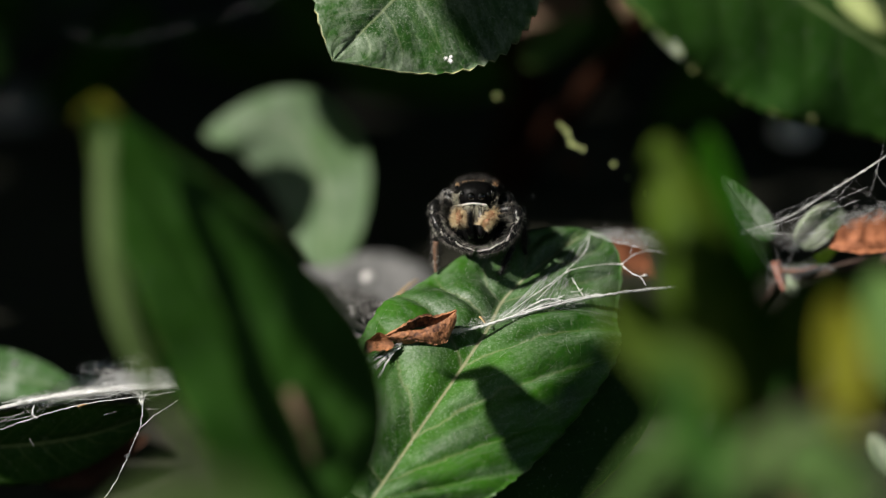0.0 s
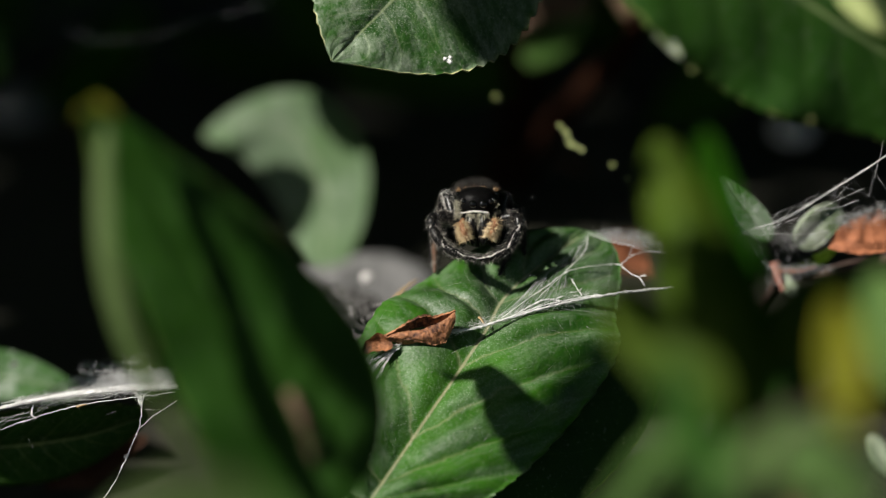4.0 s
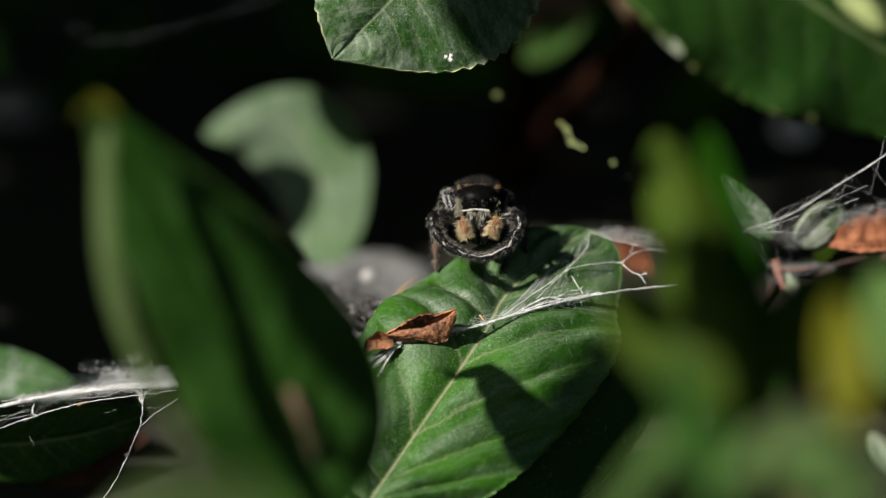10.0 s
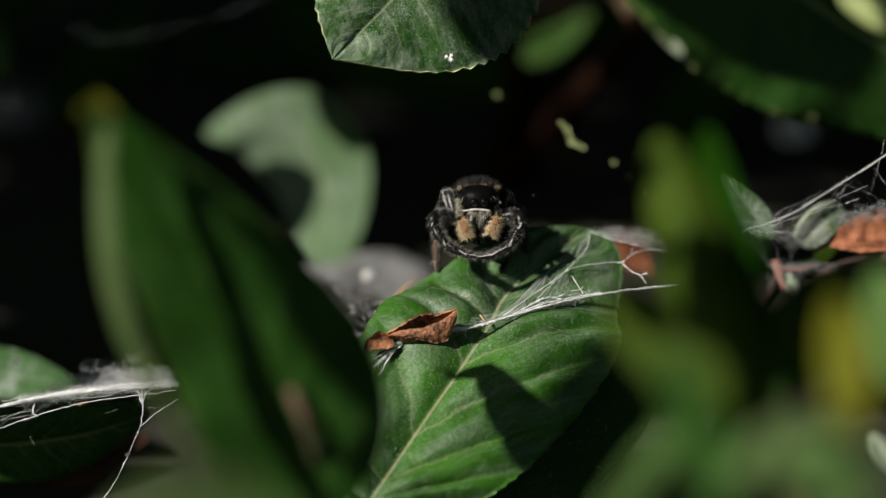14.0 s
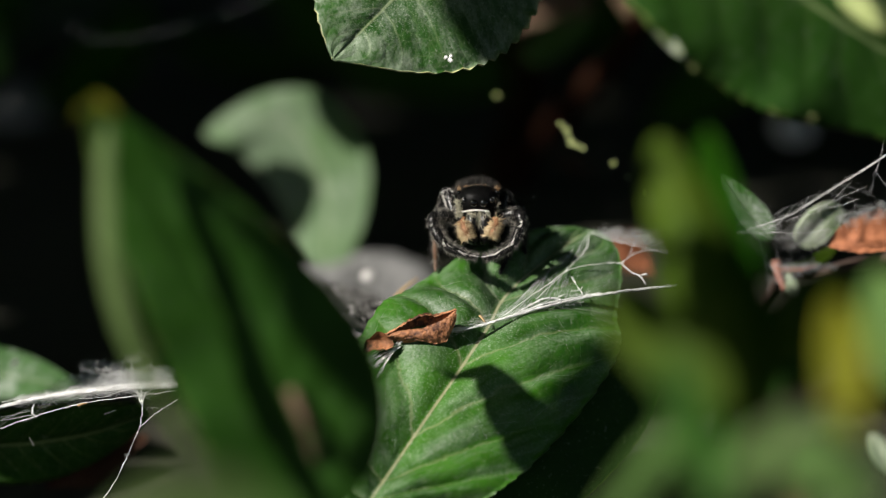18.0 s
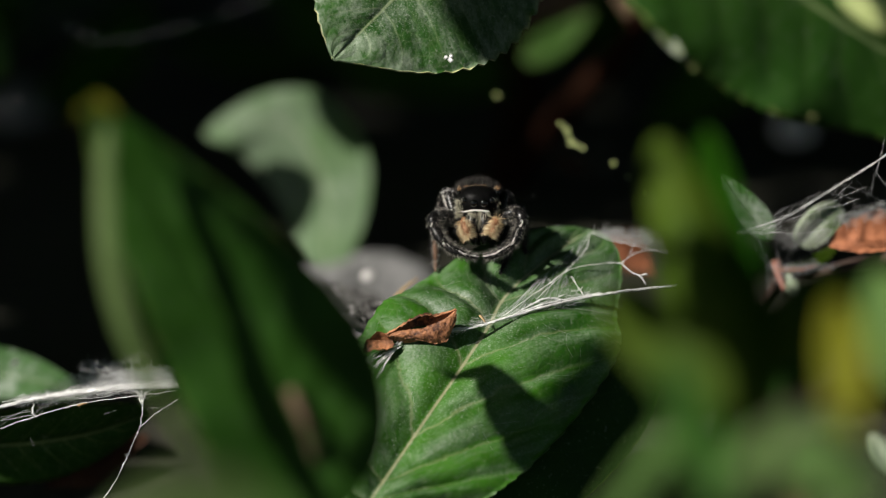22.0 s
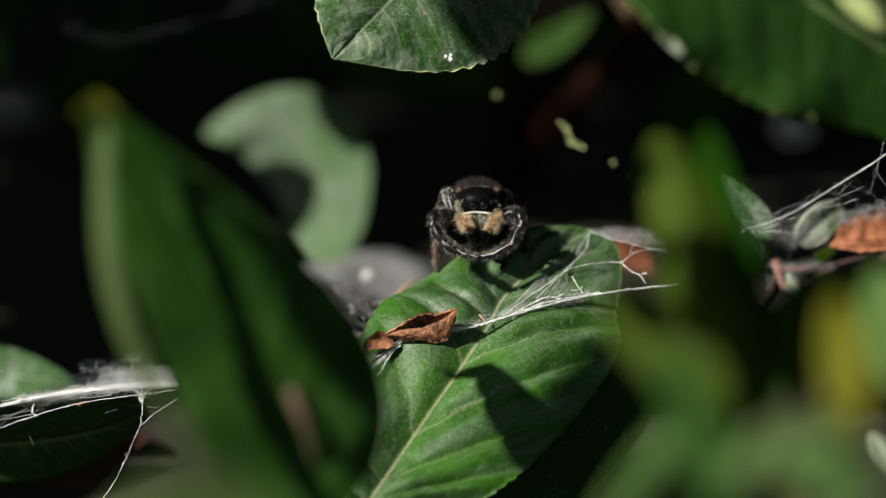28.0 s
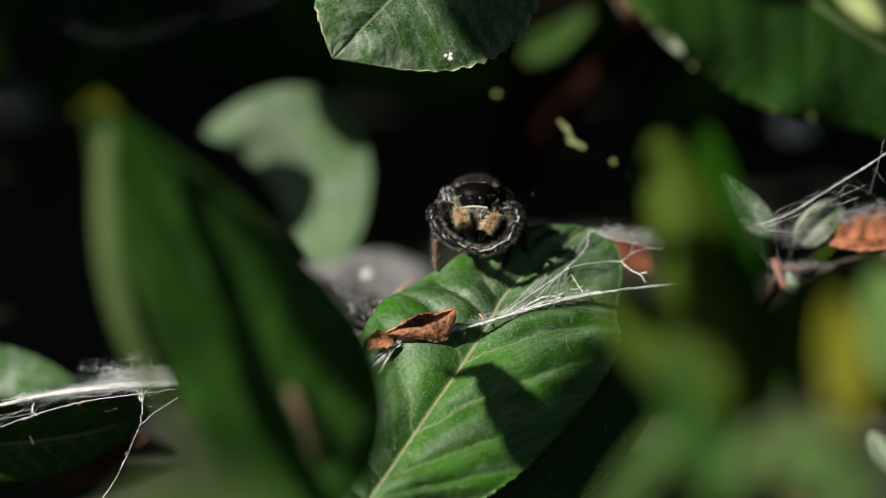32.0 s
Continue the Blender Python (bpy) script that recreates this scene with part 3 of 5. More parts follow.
# unseen moving blockers, added to make the sunlight flicker
sway_leaf = shade_leaf([(-14.4, 63.7, 1.0), (-15.7, 67.3, 10.7), (-17.1, 70.8, 19.8), (-19.0, 74.3, 29.0)], 74, 9.0, "unseen leaf added overhead to sway across the light", name="swaying_leaf")
sway_wide = shade_leaf([(16.0, -29.5, 58.7), (23.3, -29.8, 53.9), (30.6, -29.9, 49.5), (39.3, -29.9, 45.6)], 85, 6.5, "unseen broad leaf added overhead to sway across the light", name="swaying_leaf", blunt=0.35)
sway_small = shade_leaf([(6.5, 90.6, 24.1), (11.2, 92.1, 25.9), (16.0, 93.6, 27.6), (20.8, 95.3, 30.1)], 85, 5.0, "unseen small leaf added overhead to sway across the light", name="swaying_leaf", blunt=0.35)
# leaves close in front on the right
shrub_leaf([(22.7, -85.5, 35.2), (21.0, -81.2, 39.8), (19.2, -76.0, 43.8), (17.6, -70.6, 48.4), (16.2, -65.4, 52.5)], (0.97, -0.05, 0.22), 3.1, LEAF_LIME,
           "upright bright green leaf close in front", half_right=2.6, peak=0.95, blunt=0.36, teeth=18, tooth=0.15, fold=-32, nu=70, nv=18)
shrub_leaf([(22.9, -76.6, 33.7), (22.1, -73.2, 38.7), (20.9, -69.4, 45.1), (19.7, -65.3, 52.9)], (0.93, 0.30, 0.2), 2.5, LEAF_MOSS,
           "deep moss green leaf beside the upright one", peak=0.8, blunt=0.5, teeth=14, tooth=0.1, fold=10, nu=50, nv=12)
shrub_leaf([(23.5, -63.8, 35.3), (27.0, -61.4, 36.4), (31.1, -59.2, 36.9), (35.8, -57.1, 37.0)], (0.1, 0.62, 0.78), 3.2, LEAF_LIME,
           "olive green leaf lying across behind the cluster", peak=0.9, blunt=0.4, teeth=14, tooth=0.1, fold=6, nu=50, nv=12)
shrub_leaf([(19.6, -93.6, 39.9), (16.8, -92.0, 42.0), (14.0, -89.3, 44.3), (11.6, -85.7, 46.1)], (0.55, 0.42, 0.72), 2.6, LEAF_LIME,
           "olive green leaf lying aslant in front", peak=1.0, blunt=0.45, teeth=14, tooth=0.1, fold=8, nu=60, nv=14)
shrub_leaf([(18.3, -108.9, 36.7), (17.2, -106.1, 39.6), (16.1, -102.3, 42.2), (15.2, -98.4, 45.0)], (0.98, 0.12, 0.1), 1.6, LEAF_DARK,
           "narrow dark green leaf in front", peak=1.0, blunt=0.5, teeth=14, tooth=0.1, fold=10, nu=50, nv=12)
shrub_leaf([(11.1, -103.4, 34.3), (12.7, -101.6, 36.9), (14.4, -100.0, 39.1), (16.2, -97.4, 41.1)], (0.80, 0.40, 0.45), 2.9, LEAF_SOFT,
           "soft grey-green leaf low in front", peak=0.9, blunt=0.5, teeth=14, tooth=0.1, fold=6, nu=50, nv=12)
shrub_leaf([(27.3, -114.2, 40.1), (24.6, -113.7, 42.1), (21.7, -112.5, 42.8), (18.3, -110.7, 41.5)], (0.15, 0.55, 0.82), 2.5, LEAF_SOFT,
           "pale green leaf lying low in front", peak=0.9, blunt=0.45, teeth=16, tooth=0.15, fold=6, nu=60, nv=14)
shrub_leaf([(26.8, -103.7, 40.7), (26.7, -101.9, 43.7), (26.6, -99.2, 46.0), (26.4, -96.5, 48.4)], (0.98, 0.10, 0.15), 1.5, LEAF_YELLOW,
           "small yellowing leaf close in front", peak=1.0, blunt=0.5, teeth=12, tooth=0.1, fold=8, nu=50, nv=12)
shrub_leaf([(26.0, -69.1, 30.8), (27.0, -64.3, 33.4), (28.3, -59.5, 35.6), (30.8, -53.9, 37.5)], (0.93, 0.10, 0.35), 2.2, LEAF_RICH,
           "deep green leaf behind the yellowing one", peak=0.9, blunt=0.5, teeth=14, tooth=0.1, fold=-12, nu=50, nv=12)
shrub_leaf([(34.1, -89.8, 38.7), (32.8, -87.0, 41.1), (31.7, -84.3, 43.7), (30.9, -81.5, 46.2)], (0.90, 0.20, 0.38), 2.4, LEAF_SOFT,
           "soft green leaf at the edge of the cluster", peak=1.0, blunt=0.5, teeth=14, tooth=0.1, fold=8, nu=50, nv=12)
shrub_leaf([(-21.4, -129.7, 40.5), (-17.8, -128.2, 42.1), (-14.0, -126.0, 42.4), (-9.0, -124.3, 41.0)], (0.05, 0.66, 0.75), 4.2, LEAF_RIM,
           "pale green leaf lying low in front", peak=1.0, blunt=0.5, teeth=14, tooth=0.1, fold=0, nu=50, nv=12)
shrub_leaf([(32.9, -36.4, 60.0), (34.1, -37.0, 57.9), (35.3, -37.4, 56.4), (36.9, -37.9, 54.6)], (0.98, 0.05, 0.19), 1.7, LEAF_TIP,
           "small lime yellow leaf in the sun", peak=1.0, blunt=0.5, teeth=12, tooth=0.1, fold=6, nu=50, nv=12)
shrub_leaf([(37.2, -31.2, 17.6), (37.9, -31.5, 16.5), (38.7, -31.8, 15.3), (40.1, -32.2, 13.8)], (0.57, 0.42, 0.71), 0.9, LEAF_BUD,
           "small whitish green leaf among the stems", peak=0.9, blunt=0.6, teeth=8, tooth=0.1, fold=10, nu=50, nv=12)
# leaf under the cobweb on the left
shrub_leaf([(-53.6, 27.5, 4.9), (-47.6, 26.6, 5.5), (-42.6, 23.6, 5.9), (-36.6, 21.3, 5.1)], (0.10, 0.69, 0.72), 2.9, LEAF_WEBBED,
           "green leaf dusted white beneath a cobweb", peak=0.8, blunt=0.6, teeth=22, tooth=0.25, fold=6, nu=90, nv=18)
shrub_leaf([(-50.1, 6.5, 3.7), (-42.8, 5.6, 4.5), (-36.1, 4.9, 5.6), (-28.6, 5.5, 7.7)], (0.10, -0.24, 0.97), 4.3, LEAF_DEEP,
           "shaded green leaf below the cobweb", peak=0.9, blunt=0.55, teeth=22, tooth=0.25, fold=6, nu=80, nv=16)
# small shoot on the right: webbed leaf, bud leaf, lower leaf
shrub_leaf([(32.3, 12.8, 23.5), (30.7, 13.4, 25.4), (29.0, 14.0, 27.4), (27.2, 14.6, 29.6)], (0.83, 0.33, 0.45), 1.5, LEAF_WEBBED,
           "grey-green young leaf veiled in silk", peak=0.8, blunt=0.65, teeth=16, tooth=0.2, fold=10, nu=80, nv=16)
shrub_leaf([(35.1, 13.7, 22.9), (36.2, 13.0, 24.4), (37.5, 13.4, 25.6), (39.3, 15.6, 26.2)], (0.66, 0.25, -0.70), 1.75, LEAF_BUD,
           "pale rounded young leaf at the shoot tip", peak=0.95, blunt=0.32, teeth=14, tooth=0.15, fold=12, nu=80, nv=16)
shrub_leaf([(33.5, 15.9, 19.6), (35.8, 16.0, 20.0), (38.1, 17.2, 20.7), (39.9, 18.5, 21.7)], (0.30, -0.50, -0.80), 0.55, LEAF_LIME,
           "olive rim of the young leaf", name="leaf_rim", peak=0.85, blunt=0.45, teeth=10, tooth=0.1, fold=10, nu=50, nv=10)
shrub_leaf([(33.7, 14.9, 19.7), (34.1, 13.7, 19.0), (34.7, 13.4, 18.1), (35.4, 14.1, 16.7)], (0.93, 0.28, 0.25), 0.75, LEAF_BUD,
           "small pale leaf below the shoot", peak=0.9, blunt=0.6, teeth=8, tooth=0.1, fold=10, nu=50, nv=12)
# dim leaves behind
shrub_leaf([(9.5, 91.0, 25.6), (11.9, 92.2, 26.3), (14.6, 93.5, 27.2), (18.0, 95.0, 29.6)], (0.10, 0.44, 0.89), 2.3, LEAF_SOFT,
           "green leaf in half shade behind", peak=0.85, blunt=0.5, teeth=14, tooth=0.2, fold=8, nu=60, nv=14)
for tip, w in (((12.0, 28.4, 31.6), 0.18), ((12.6, 28.3, 31.0), 0.24), ((12.9, 28.1, 30.3), 0.20), ((13.1, 27.9, 29.7), 0.24), ((13.6, 27.9, 29.5), 0.18), ((14.2, 27.8, 29.2), 0.2), ((17.4, 27.4, 27.7), 0.2), ((18.9, 26.1, 26.6), 0.14), ((20.8, 25.7, 25.1), 0.10), ((5.7, 40.9, 31.8), 0.2), ((19.8, -34.3, 52.5), 0.12), ((20.9, -34.7, 51.0), 0.12), ((31.1, -33.8, 46.5), 0.10)):
    a = np.array(tip)
    d = np.array((w * 1.2, 0, -w * 0.6))
    shrub_leaf([a - d, a - d * 0.4, a + d * 0.4, a + d], (0.52, 0.42, 0.75), w, LEAF_TIP, "tiny yellow-green leaf tooth catching the sun", name="leaf_tooth",
               peak=1.0, blunt=0.5, teeth=3, tooth=0.05, fold=-10, bulge=0.02, nu=16, nv=6, thick=0.15)

# stems
stem([(33.7, 14.9, 20.0), (33.5, 20.2, 16.5), (31.4, 28.5, 8.7), (27.6, 20.8, -4.7), (31.3, 47.2, -29.6)], 0.5, 1.4, BARK, "thin reddish stem")
stem([(33.2, 15.9, 19.5), (37.0, 16.7, 18.7), (40.4, 16.9, 19.6), (46.3, 19.1, 20.1)], 0.5, 0.8, BARK, "thin dark twig")
stem([(32.9, 14.2, 21.0), (33.2, 13.9, 19.7), (33.9, 13.4, 18.1)], 0.5, 0.35, PINK, "pinkish red shoot joint", "twig")
stem([(33.2, 13.0, 20.4), (35.5, 13.0, 20.4), (37.0, 14.1, 20.5)], 0.14, 0.12, RUST, "red rim stalk", "twig")
stem([(-10.7, -25.9, 2.7), (-12.5, -22.0, -2.1), (-15.4, -6.1, -16.2)], 0.5, 0.7, PINK, "reddish leaf stalk", "petiole")
stem([(-6.6, -54.8, 13.8), (-3.9, -47.2, -1.2), (-1.2, -22.5, -48.3)], 0.6, 1.2, PINK, "reddish leaf stalk", "petiole")
stem([(-11.9, -59.9, 30.5), (-11.4, -60.7, 29.5), (-10.7, -61.1, 28.0), (-10.2, -60.6, 26.0), (-9.9, -59.1, 23.8)], 0.5, 0.35, TAN_DULL, "dull brown twig stub in front", "twig")
stem([(22.7, -85.5, 35.2), (26.3, -81.3, 23.9), (24.0, -60.0, -20.0)], 0.6, 1.2, PINK, "reddish leaf stalk", "petiole")
stem([(25.4, -115.1, 44.7), (23.6, -115.7, 46.1), (21.6, -115.8, 46.0), (20.5, -115.2, 44.1), (19.8, -110.5, 38.4)], 0.35, 0.5, BARK, "pinkish brown stem in front", "twig")
stem([(0.9, 23.9, 69.0), (3.4, 59.4, 93.2), (7.7, 110.5, 129.4)], 0.8, 2.2, BARK, "brown branch")
# deep branches: their darkness is put into the bark colour
stem([(8.6, 127.7, 0.3), (15.0, 100.9, 16.3), (21.7, 74.0, 31.7), (23.7, 47.9, 50.4), (17.9, 34.6, 77.9)], 1.8, 1.0, BARK_SHADED, "brown branch with shade put into its colour")
stem([(5.6, 117.2, -39.0), (8.6, 127.7, 0.3), (11.0, 142.7, 17.6), (7.7, 110.5, 129.4)], 3.6, 2.6, BARK_SHADED, "brown main stem with shade put into its colour")


# ---- litter ----
def dead_leaf(points, side, half, mat, label, seed=3, roll_in=60.0, ripple=0.5, nu=70, nv=24, parent=None, far=1.25, near=0.95, piece="folded_tip"):
    """A dry leaf rolled along its length into a ragged trough."""
    rnd = random.Random(seed)
    c = spline(points, nu + 1)
    s = unit(side)
    top, nrm = [], []
    for i in range(nu + 1):
        u = i / nu
        t = unit(c[min(i + 1, nu)] - c[max(i - 1, 0)])
        n = unit(np.cross(t, s))
        if n @ TOWARDS_LIGHT < 0:
            n = -n
        ss = np.cross(n, t) * (1 if np.cross(n, t) @ s > 0 else -1)
        w = max(0.05, math.sin(math.pi * u ** 1.1) ** 0.6) * half
        for j in range(nv + 1):
            v = 2 * j / nv - 1
            ang = radians(roll_in) * v * (far if v > 0 else near) * (1 + 0.25 * math.sin(3.1 * u + seed))
            r = w / max(0.3, radians(roll_in))
            q = c[i] + ss * r * math.sin(ang) + n * r * (1 - math.cos(ang))
            e = abs(v) ** 3
            q = q + n * ripple * e * (math.sin(9 * u + 2 * v + seed) + 0.6 * noise.noise(Vector((u * 14, v, seed))) + 0.3 * noise.noise(Vector((u * 45, v, seed)))) * 0.6
            q = q + n * 0.25 * noise.noise(Vector(q * 0.9)) + ss * 0.3 * e * noise.noise(Vector(q * 1.7))
            top.append(q)
            nrm.append(n)
    m, row = len(top), nv + 1
    verts = top + [p - n * 0.12 for p, n in zip(top, nrm)]
    faces = []
    for i in range(nu):
        for j in range(nv):
            a = i * row + j
            faces.append((a, a + 1, a + row + 1, a + row))
            faces.append((m + a, m + a + row, m + a + row + 1, m + a + 1))
        for j in (0, nv):
            a = i * row + j
            faces.append((a, a + row, m + a + row, m + a))
    if parent:
        return part(piece, mesh_of(piece, verts, faces, mat), parent, label)
    ob = new("dead_leaf", mesh_of("dead_leaf", verts, faces, mat))
    return tagged(ob, label, "dead leaf", "dead leaves")


def boat_leaf():
    """A dry leaf curled into a boat: thin far wall, dark hollow, broad front wall folded over, pinched tip."""
    keys = (0.0, 0.1, 0.27, 0.55, 0.7, 0.87, 1.0)
    rim_far = (0.75, 1.0, 1.75, 2.6, 2.5, 2.75, 3.05)
    hollow = (0.7, 0.4, 0.0, 0.0, 0.7, 2.1, 2.95)
    rim_near = (0.75, 0.95, 1.35, 1.5, 1.95, 2.45, 3.0)
    foot = (0.7, 0.85, 0.7, 0.4, 0.05, 0.15, 2.1)
    depth = (0.15, 0.5, 0.85, 1.05, 1.0, 0.7, 0.2)
    nu, nv = 90, 44
    top = []
    for i in range(nu + 1):
        u = i / nu
        zf, zh, zn, zb, w = (float(np.interp(u, keys, k)) for k in (rim_far, hollow, rim_near, foot, depth))
        wob = 0.13 * noise.noise(Vector((u * 9, 0.3, 1.0))) + 0.07 * noise.noise(Vector((u * 31, 4.0, 1.0)))
        ctrl = [(w * 0.05, zf + wob * 1.6), (w * 0.55, zf + 0.05 + wob), (w * 0.95, zf * 0.7 + zh * 0.3), (w * 0.8, zf * 0.3 + zh * 0.7), (0.05, zh), (-w * 0.55, (zh + zn) / 2), (-w * 0.5, zn + wob * 0.6),
                (-w * 0.95, zn * 0.66 + zb * 0.34), (-w * 1.0, zn * 0.25 + zb * 0.75), (-w * 0.9, zb + wob)]
        row_ = spline([(0.0, a, b) for a, b in ctrl], nv + 1)
        for j, q in enumerate(row_):
            x = 6.9 * u + 0.18 * noise.noise(Vector((u * 6, j * 0.12, 9.0)))
            r = 0.09 * noise.noise(Vector((u * 17, j * 0.2, 2.0))) + 0.04 * noise.noise(Vector((u * 50, j * 0.6, 5.0)))
            top.append(np.array((-5.65 + x, q[1] + 0.11 * x + r - 6.35, q[2] + r * 0.7 + 18.55)))
    m, row_n = len(top), nv + 1
    verts = top + [p + np.array((0, 0.07, -0.1)) for p in top]
    faces = []
    for i in range(nu):
        for j in range(nv):
            a = i * row_n + j
            faces.append((a, a + 1, a + row_n + 1, a + row_n))
            faces.append((m + a, m + a + row_n, m + a + row_n + 1, m + a + 1))
        for j in (0, nv):
            a = i * row_n + j
            faces.append((a, a + row_n, m + a + row_n, m + a))
    ob = new("dead_leaf", mesh_of("dead_leaf", verts, faces, DEAD))
    return tagged(ob, "curled brown dead leaf lying on the big green leaf", "dead leaf", "dead leaves")


boat = boat_leaf()
dead_leaf([(-7.4, -7.7, 18.3), (-6.6, -7.4, 18.6), (-5.7, -7.1, 18.75), (-4.6, -6.9, 18.7)], (-0.1, 0.5, 0.85), 0.75, DEAD, "reddish folded end", 6, 50, 0.2, 40, 14, boat)
dead_leaf([(37.7, 9.8, 23.8), (40.0, 9.9, 24.2), (43.5, 11.0, 24.4), (48.7, 13.1, 24.6)], (0.00, 0.66, 0.75), 2.0, RUST,
          "rust-orange dead leaf caught in the cobweb", 5, 38, 0.3)
dead_leaf([(17.7, 65.7, 8.5), (19.7, 65.5, 7.8), (21.7, 66.3, 6.8), (24.6, 67.0, 5.8)], (0.10, 0.52, 0.85), 2.2, RUST,
          "rust-brown dead leaf in dappled light behind", 7, 50)
dead_leaf([(8.4, 101.6, 26.6), (11.1, 102.1, 28.4), (14.6, 102.3, 29.1), (18.4, 102.2, 28.7)], (0.1, 0.5, 0.85), 1.9, TAN_DULL,
          "dull tan dead leaf hanging behind", 11, 40)
dead_leaf([(19.9, 85.0, 34.1), (21.2, 84.7, 33.0), (22.2, 84.5, 32.3), (23.6, 84.2, 30.9)], (0.3, 0.5, 0.8), 1.0, TAN_DULL,
          "small pinkish tan dead leaf behind", 15, 40)
# both get sun through gaps; their darkened colour imitates dim light
dead_leaf([(13.1, 75.2, 16.8), (14.3, 75.0, 16.1), (15.4, 74.9, 15.7), (17.1, 74.8, 15.2)], (-0.19, 0.52, 0.84), 0.6, RED_BROWN_DIMMED,
          "brown dead leaf hanging behind, shade put into its colour", 9, 45)
dead_leaf([(-41.2, 18.6, -5.2), (-37.7, 19.1, -3.2), (-34.3, 20.5, -1.9), (-30.4, 22.1, 0.3)], (0.19, 0.06, 0.98), 1.5, RED_BROWN_DIMMED,
          "reddish dead leaf on the ground, dim light put into its colour", 13, 45)


def straw(a, b, r, label):
    v, f = [], []
    path = spline([a, tuple((np.array(a) + np.array(b)) / 2 + np.array((0, 0, 0.05 * float(np.linalg.norm(np.array(a) - np.array(b)))))), b], 12)
    tube(v, f, path, [r * (1 - 0.5 * i / 11) for i in range(12)], 8, 0.6)
    ob = new("straw", mesh_of("straw", v, f, TAN))
    return tagged(ob, label, "straw", "bits of straw")


straw((-5.2, 10.2, 17.7), (-2.5, 14.7, 19.0), 0.24, "short tan straw beside the big leaf")
straw((3.5, -3.5, 20.4), (4.0, -4.1, 19.9), 0.2, "tiny orange-tan chip stuck on the leaf")


def chip(centre, r, seed, label, mat=SILK):
    v, f = [], []
    for k in range(4):
        a = random.Random(seed + k)
        blob(v, f, np.array(centre) + np.array((a.uniform(-r, r), a.uniform(-r, r) * 0.4, a.uniform(-r, r) * 0.7)), (r * 0.6, r * 0.5, r * 0.6), None, 9, 6, 1, 0.6)
    ob = new("fluff", mesh_of("fluff", v, f, mat))
    return tagged(ob, label, "fluff", "bits of white fluff")


chip((0.5, -2.6, 45.0), 0.3, 21, "tiny white fluff on the hanging leaf")
chip((-43.2, 19.3, 8.9), 0.34, 31, "grey-white fluff on the leaf by the cobweb", STONE)
chip((-29.1, -14.6, 10.3), 0.16, 51, "white fluff caught on the hanging thread")
chip((0.8, -5.5, 17.0), 0.1, 41, "white speck on the big leaf")


straw((-34.6, -3.95, 11.65), (-33.7, -3.85, 11.9), 0.24, "tan seed husk caught on a silk thread")


# ---- cobwebs ----
def thread(v, f, points, r, rnd, knots=0.0, n=26, r_end=None):
    path = spline(points, n)
    L = float(np.linalg.norm(np.array(points[0]) - np.array(points[-1])))
    k = 1.2 / max(L, 1) * n / 26
    for i in range(1, n - 1):
        path[i] += np.array([rnd.gauss(0, 0.028) for _ in range(3)])
    e = r if r_end is None else r_end
    rad = []
    for i in range(n):
        q = r + (e - r) * i / (n - 1)
        if knots and rnd.random() < 0.25:
            q *= 1 + knots * rnd.random()
        rad.append(q)
    tube(v, f, path, rad, 5, 0.8)


def bundle(v, f, points, count, r, spread, rnd, n=40):
    """Many fine strands running together, splitting and joining."""
    base = spline(points, 7)
    for _ in range(count):
        off = np.array([rnd.gauss(0, spread) for _ in range(3)])
        a, b = rnd.choice((0, 0, 1, 2)), rnd.choice((6, 6, 5, 4))
        end = np.array([rnd.gauss(0, spread) for _ in range(3)])
        pts = [base[k] + off + (end - off) * k / 6 for k in range(a, b + 1)]
        thread(v, f, pts, r * rnd.uniform(0.5, 1.5), rnd, 0.8, n)


def sheet_threads(v, f, a0, a1, b0, b1, count, r, rnd, sag=0.6):
    """Fine threads strung between two lines."""
    a0, a1, b0, b1 = (np.array(q) for q in (a0, a1, b0, b1))
    for _ in range(count):
        s, t = rnd.random(), rnd.random()
        t = min(1, max(0, s + rnd.gauss(0, 0.28)))
        p = a0 + (a1 - a0) * s
        q = b0 + (b1 - b0) * t
        m = (p + q) / 2 + np.array((rnd.gauss(0, sag), rnd.gauss(0, sag), rnd.gauss(0, sag)))
        thread(v, f, [p, m, q], r * rnd.uniform(0.5, 1.3), rnd, 0.6, 9)


def fuzz(v, f, a0, a1, b0, b1, count, r, rnd):
    """Short curly wisps of fluff between two lines."""
    a0, a1, b0, b1 = (np.array(q) for q in (a0, a1, b0, b1))
    for _ in range(count):
        s, t = rnd.random(), rnd.random() ** 1.6
        p = (a0 + (a1 - a0) * s) * (1 - t) + (b0 + (b1 - b0) * s) * t
        d = unit([rnd.gauss(0, 1) + 1.0, rnd.gauss(0, 1), rnd.gauss(0, 0.45)]) * rnd.uniform(0.25, 0.8)
        e = np.array([rnd.gauss(0, 0.22) for _ in range(3)])
        g = np.array([rnd.gauss(0, 0.22) for _ in range(3)])
        tube(v, f, spline([p - d, p + e, p + d * 0.6 + g, p + d * 1.4 + e], 8), r * rnd.uniform(0.6, 1.3), 3, 1.0, False)


def cobweb(label):
    ob = thing("cobweb", label, "cobweb", "cobwebs", at=(0.0, 0.0, 26.0))
    return ob


def web_part(web, name, v, f, mat=SILK, label=""):
    o = np.array(web.location) / MM
    return part(name, mesh_of(name, [np.array(p) - o for p in v], f, mat), web, label)


# thick band across the big leaf
rnd = random.Random(11)
web = cobweb("white silk band and fine threads strung over the big leaf")
v, f = [], []
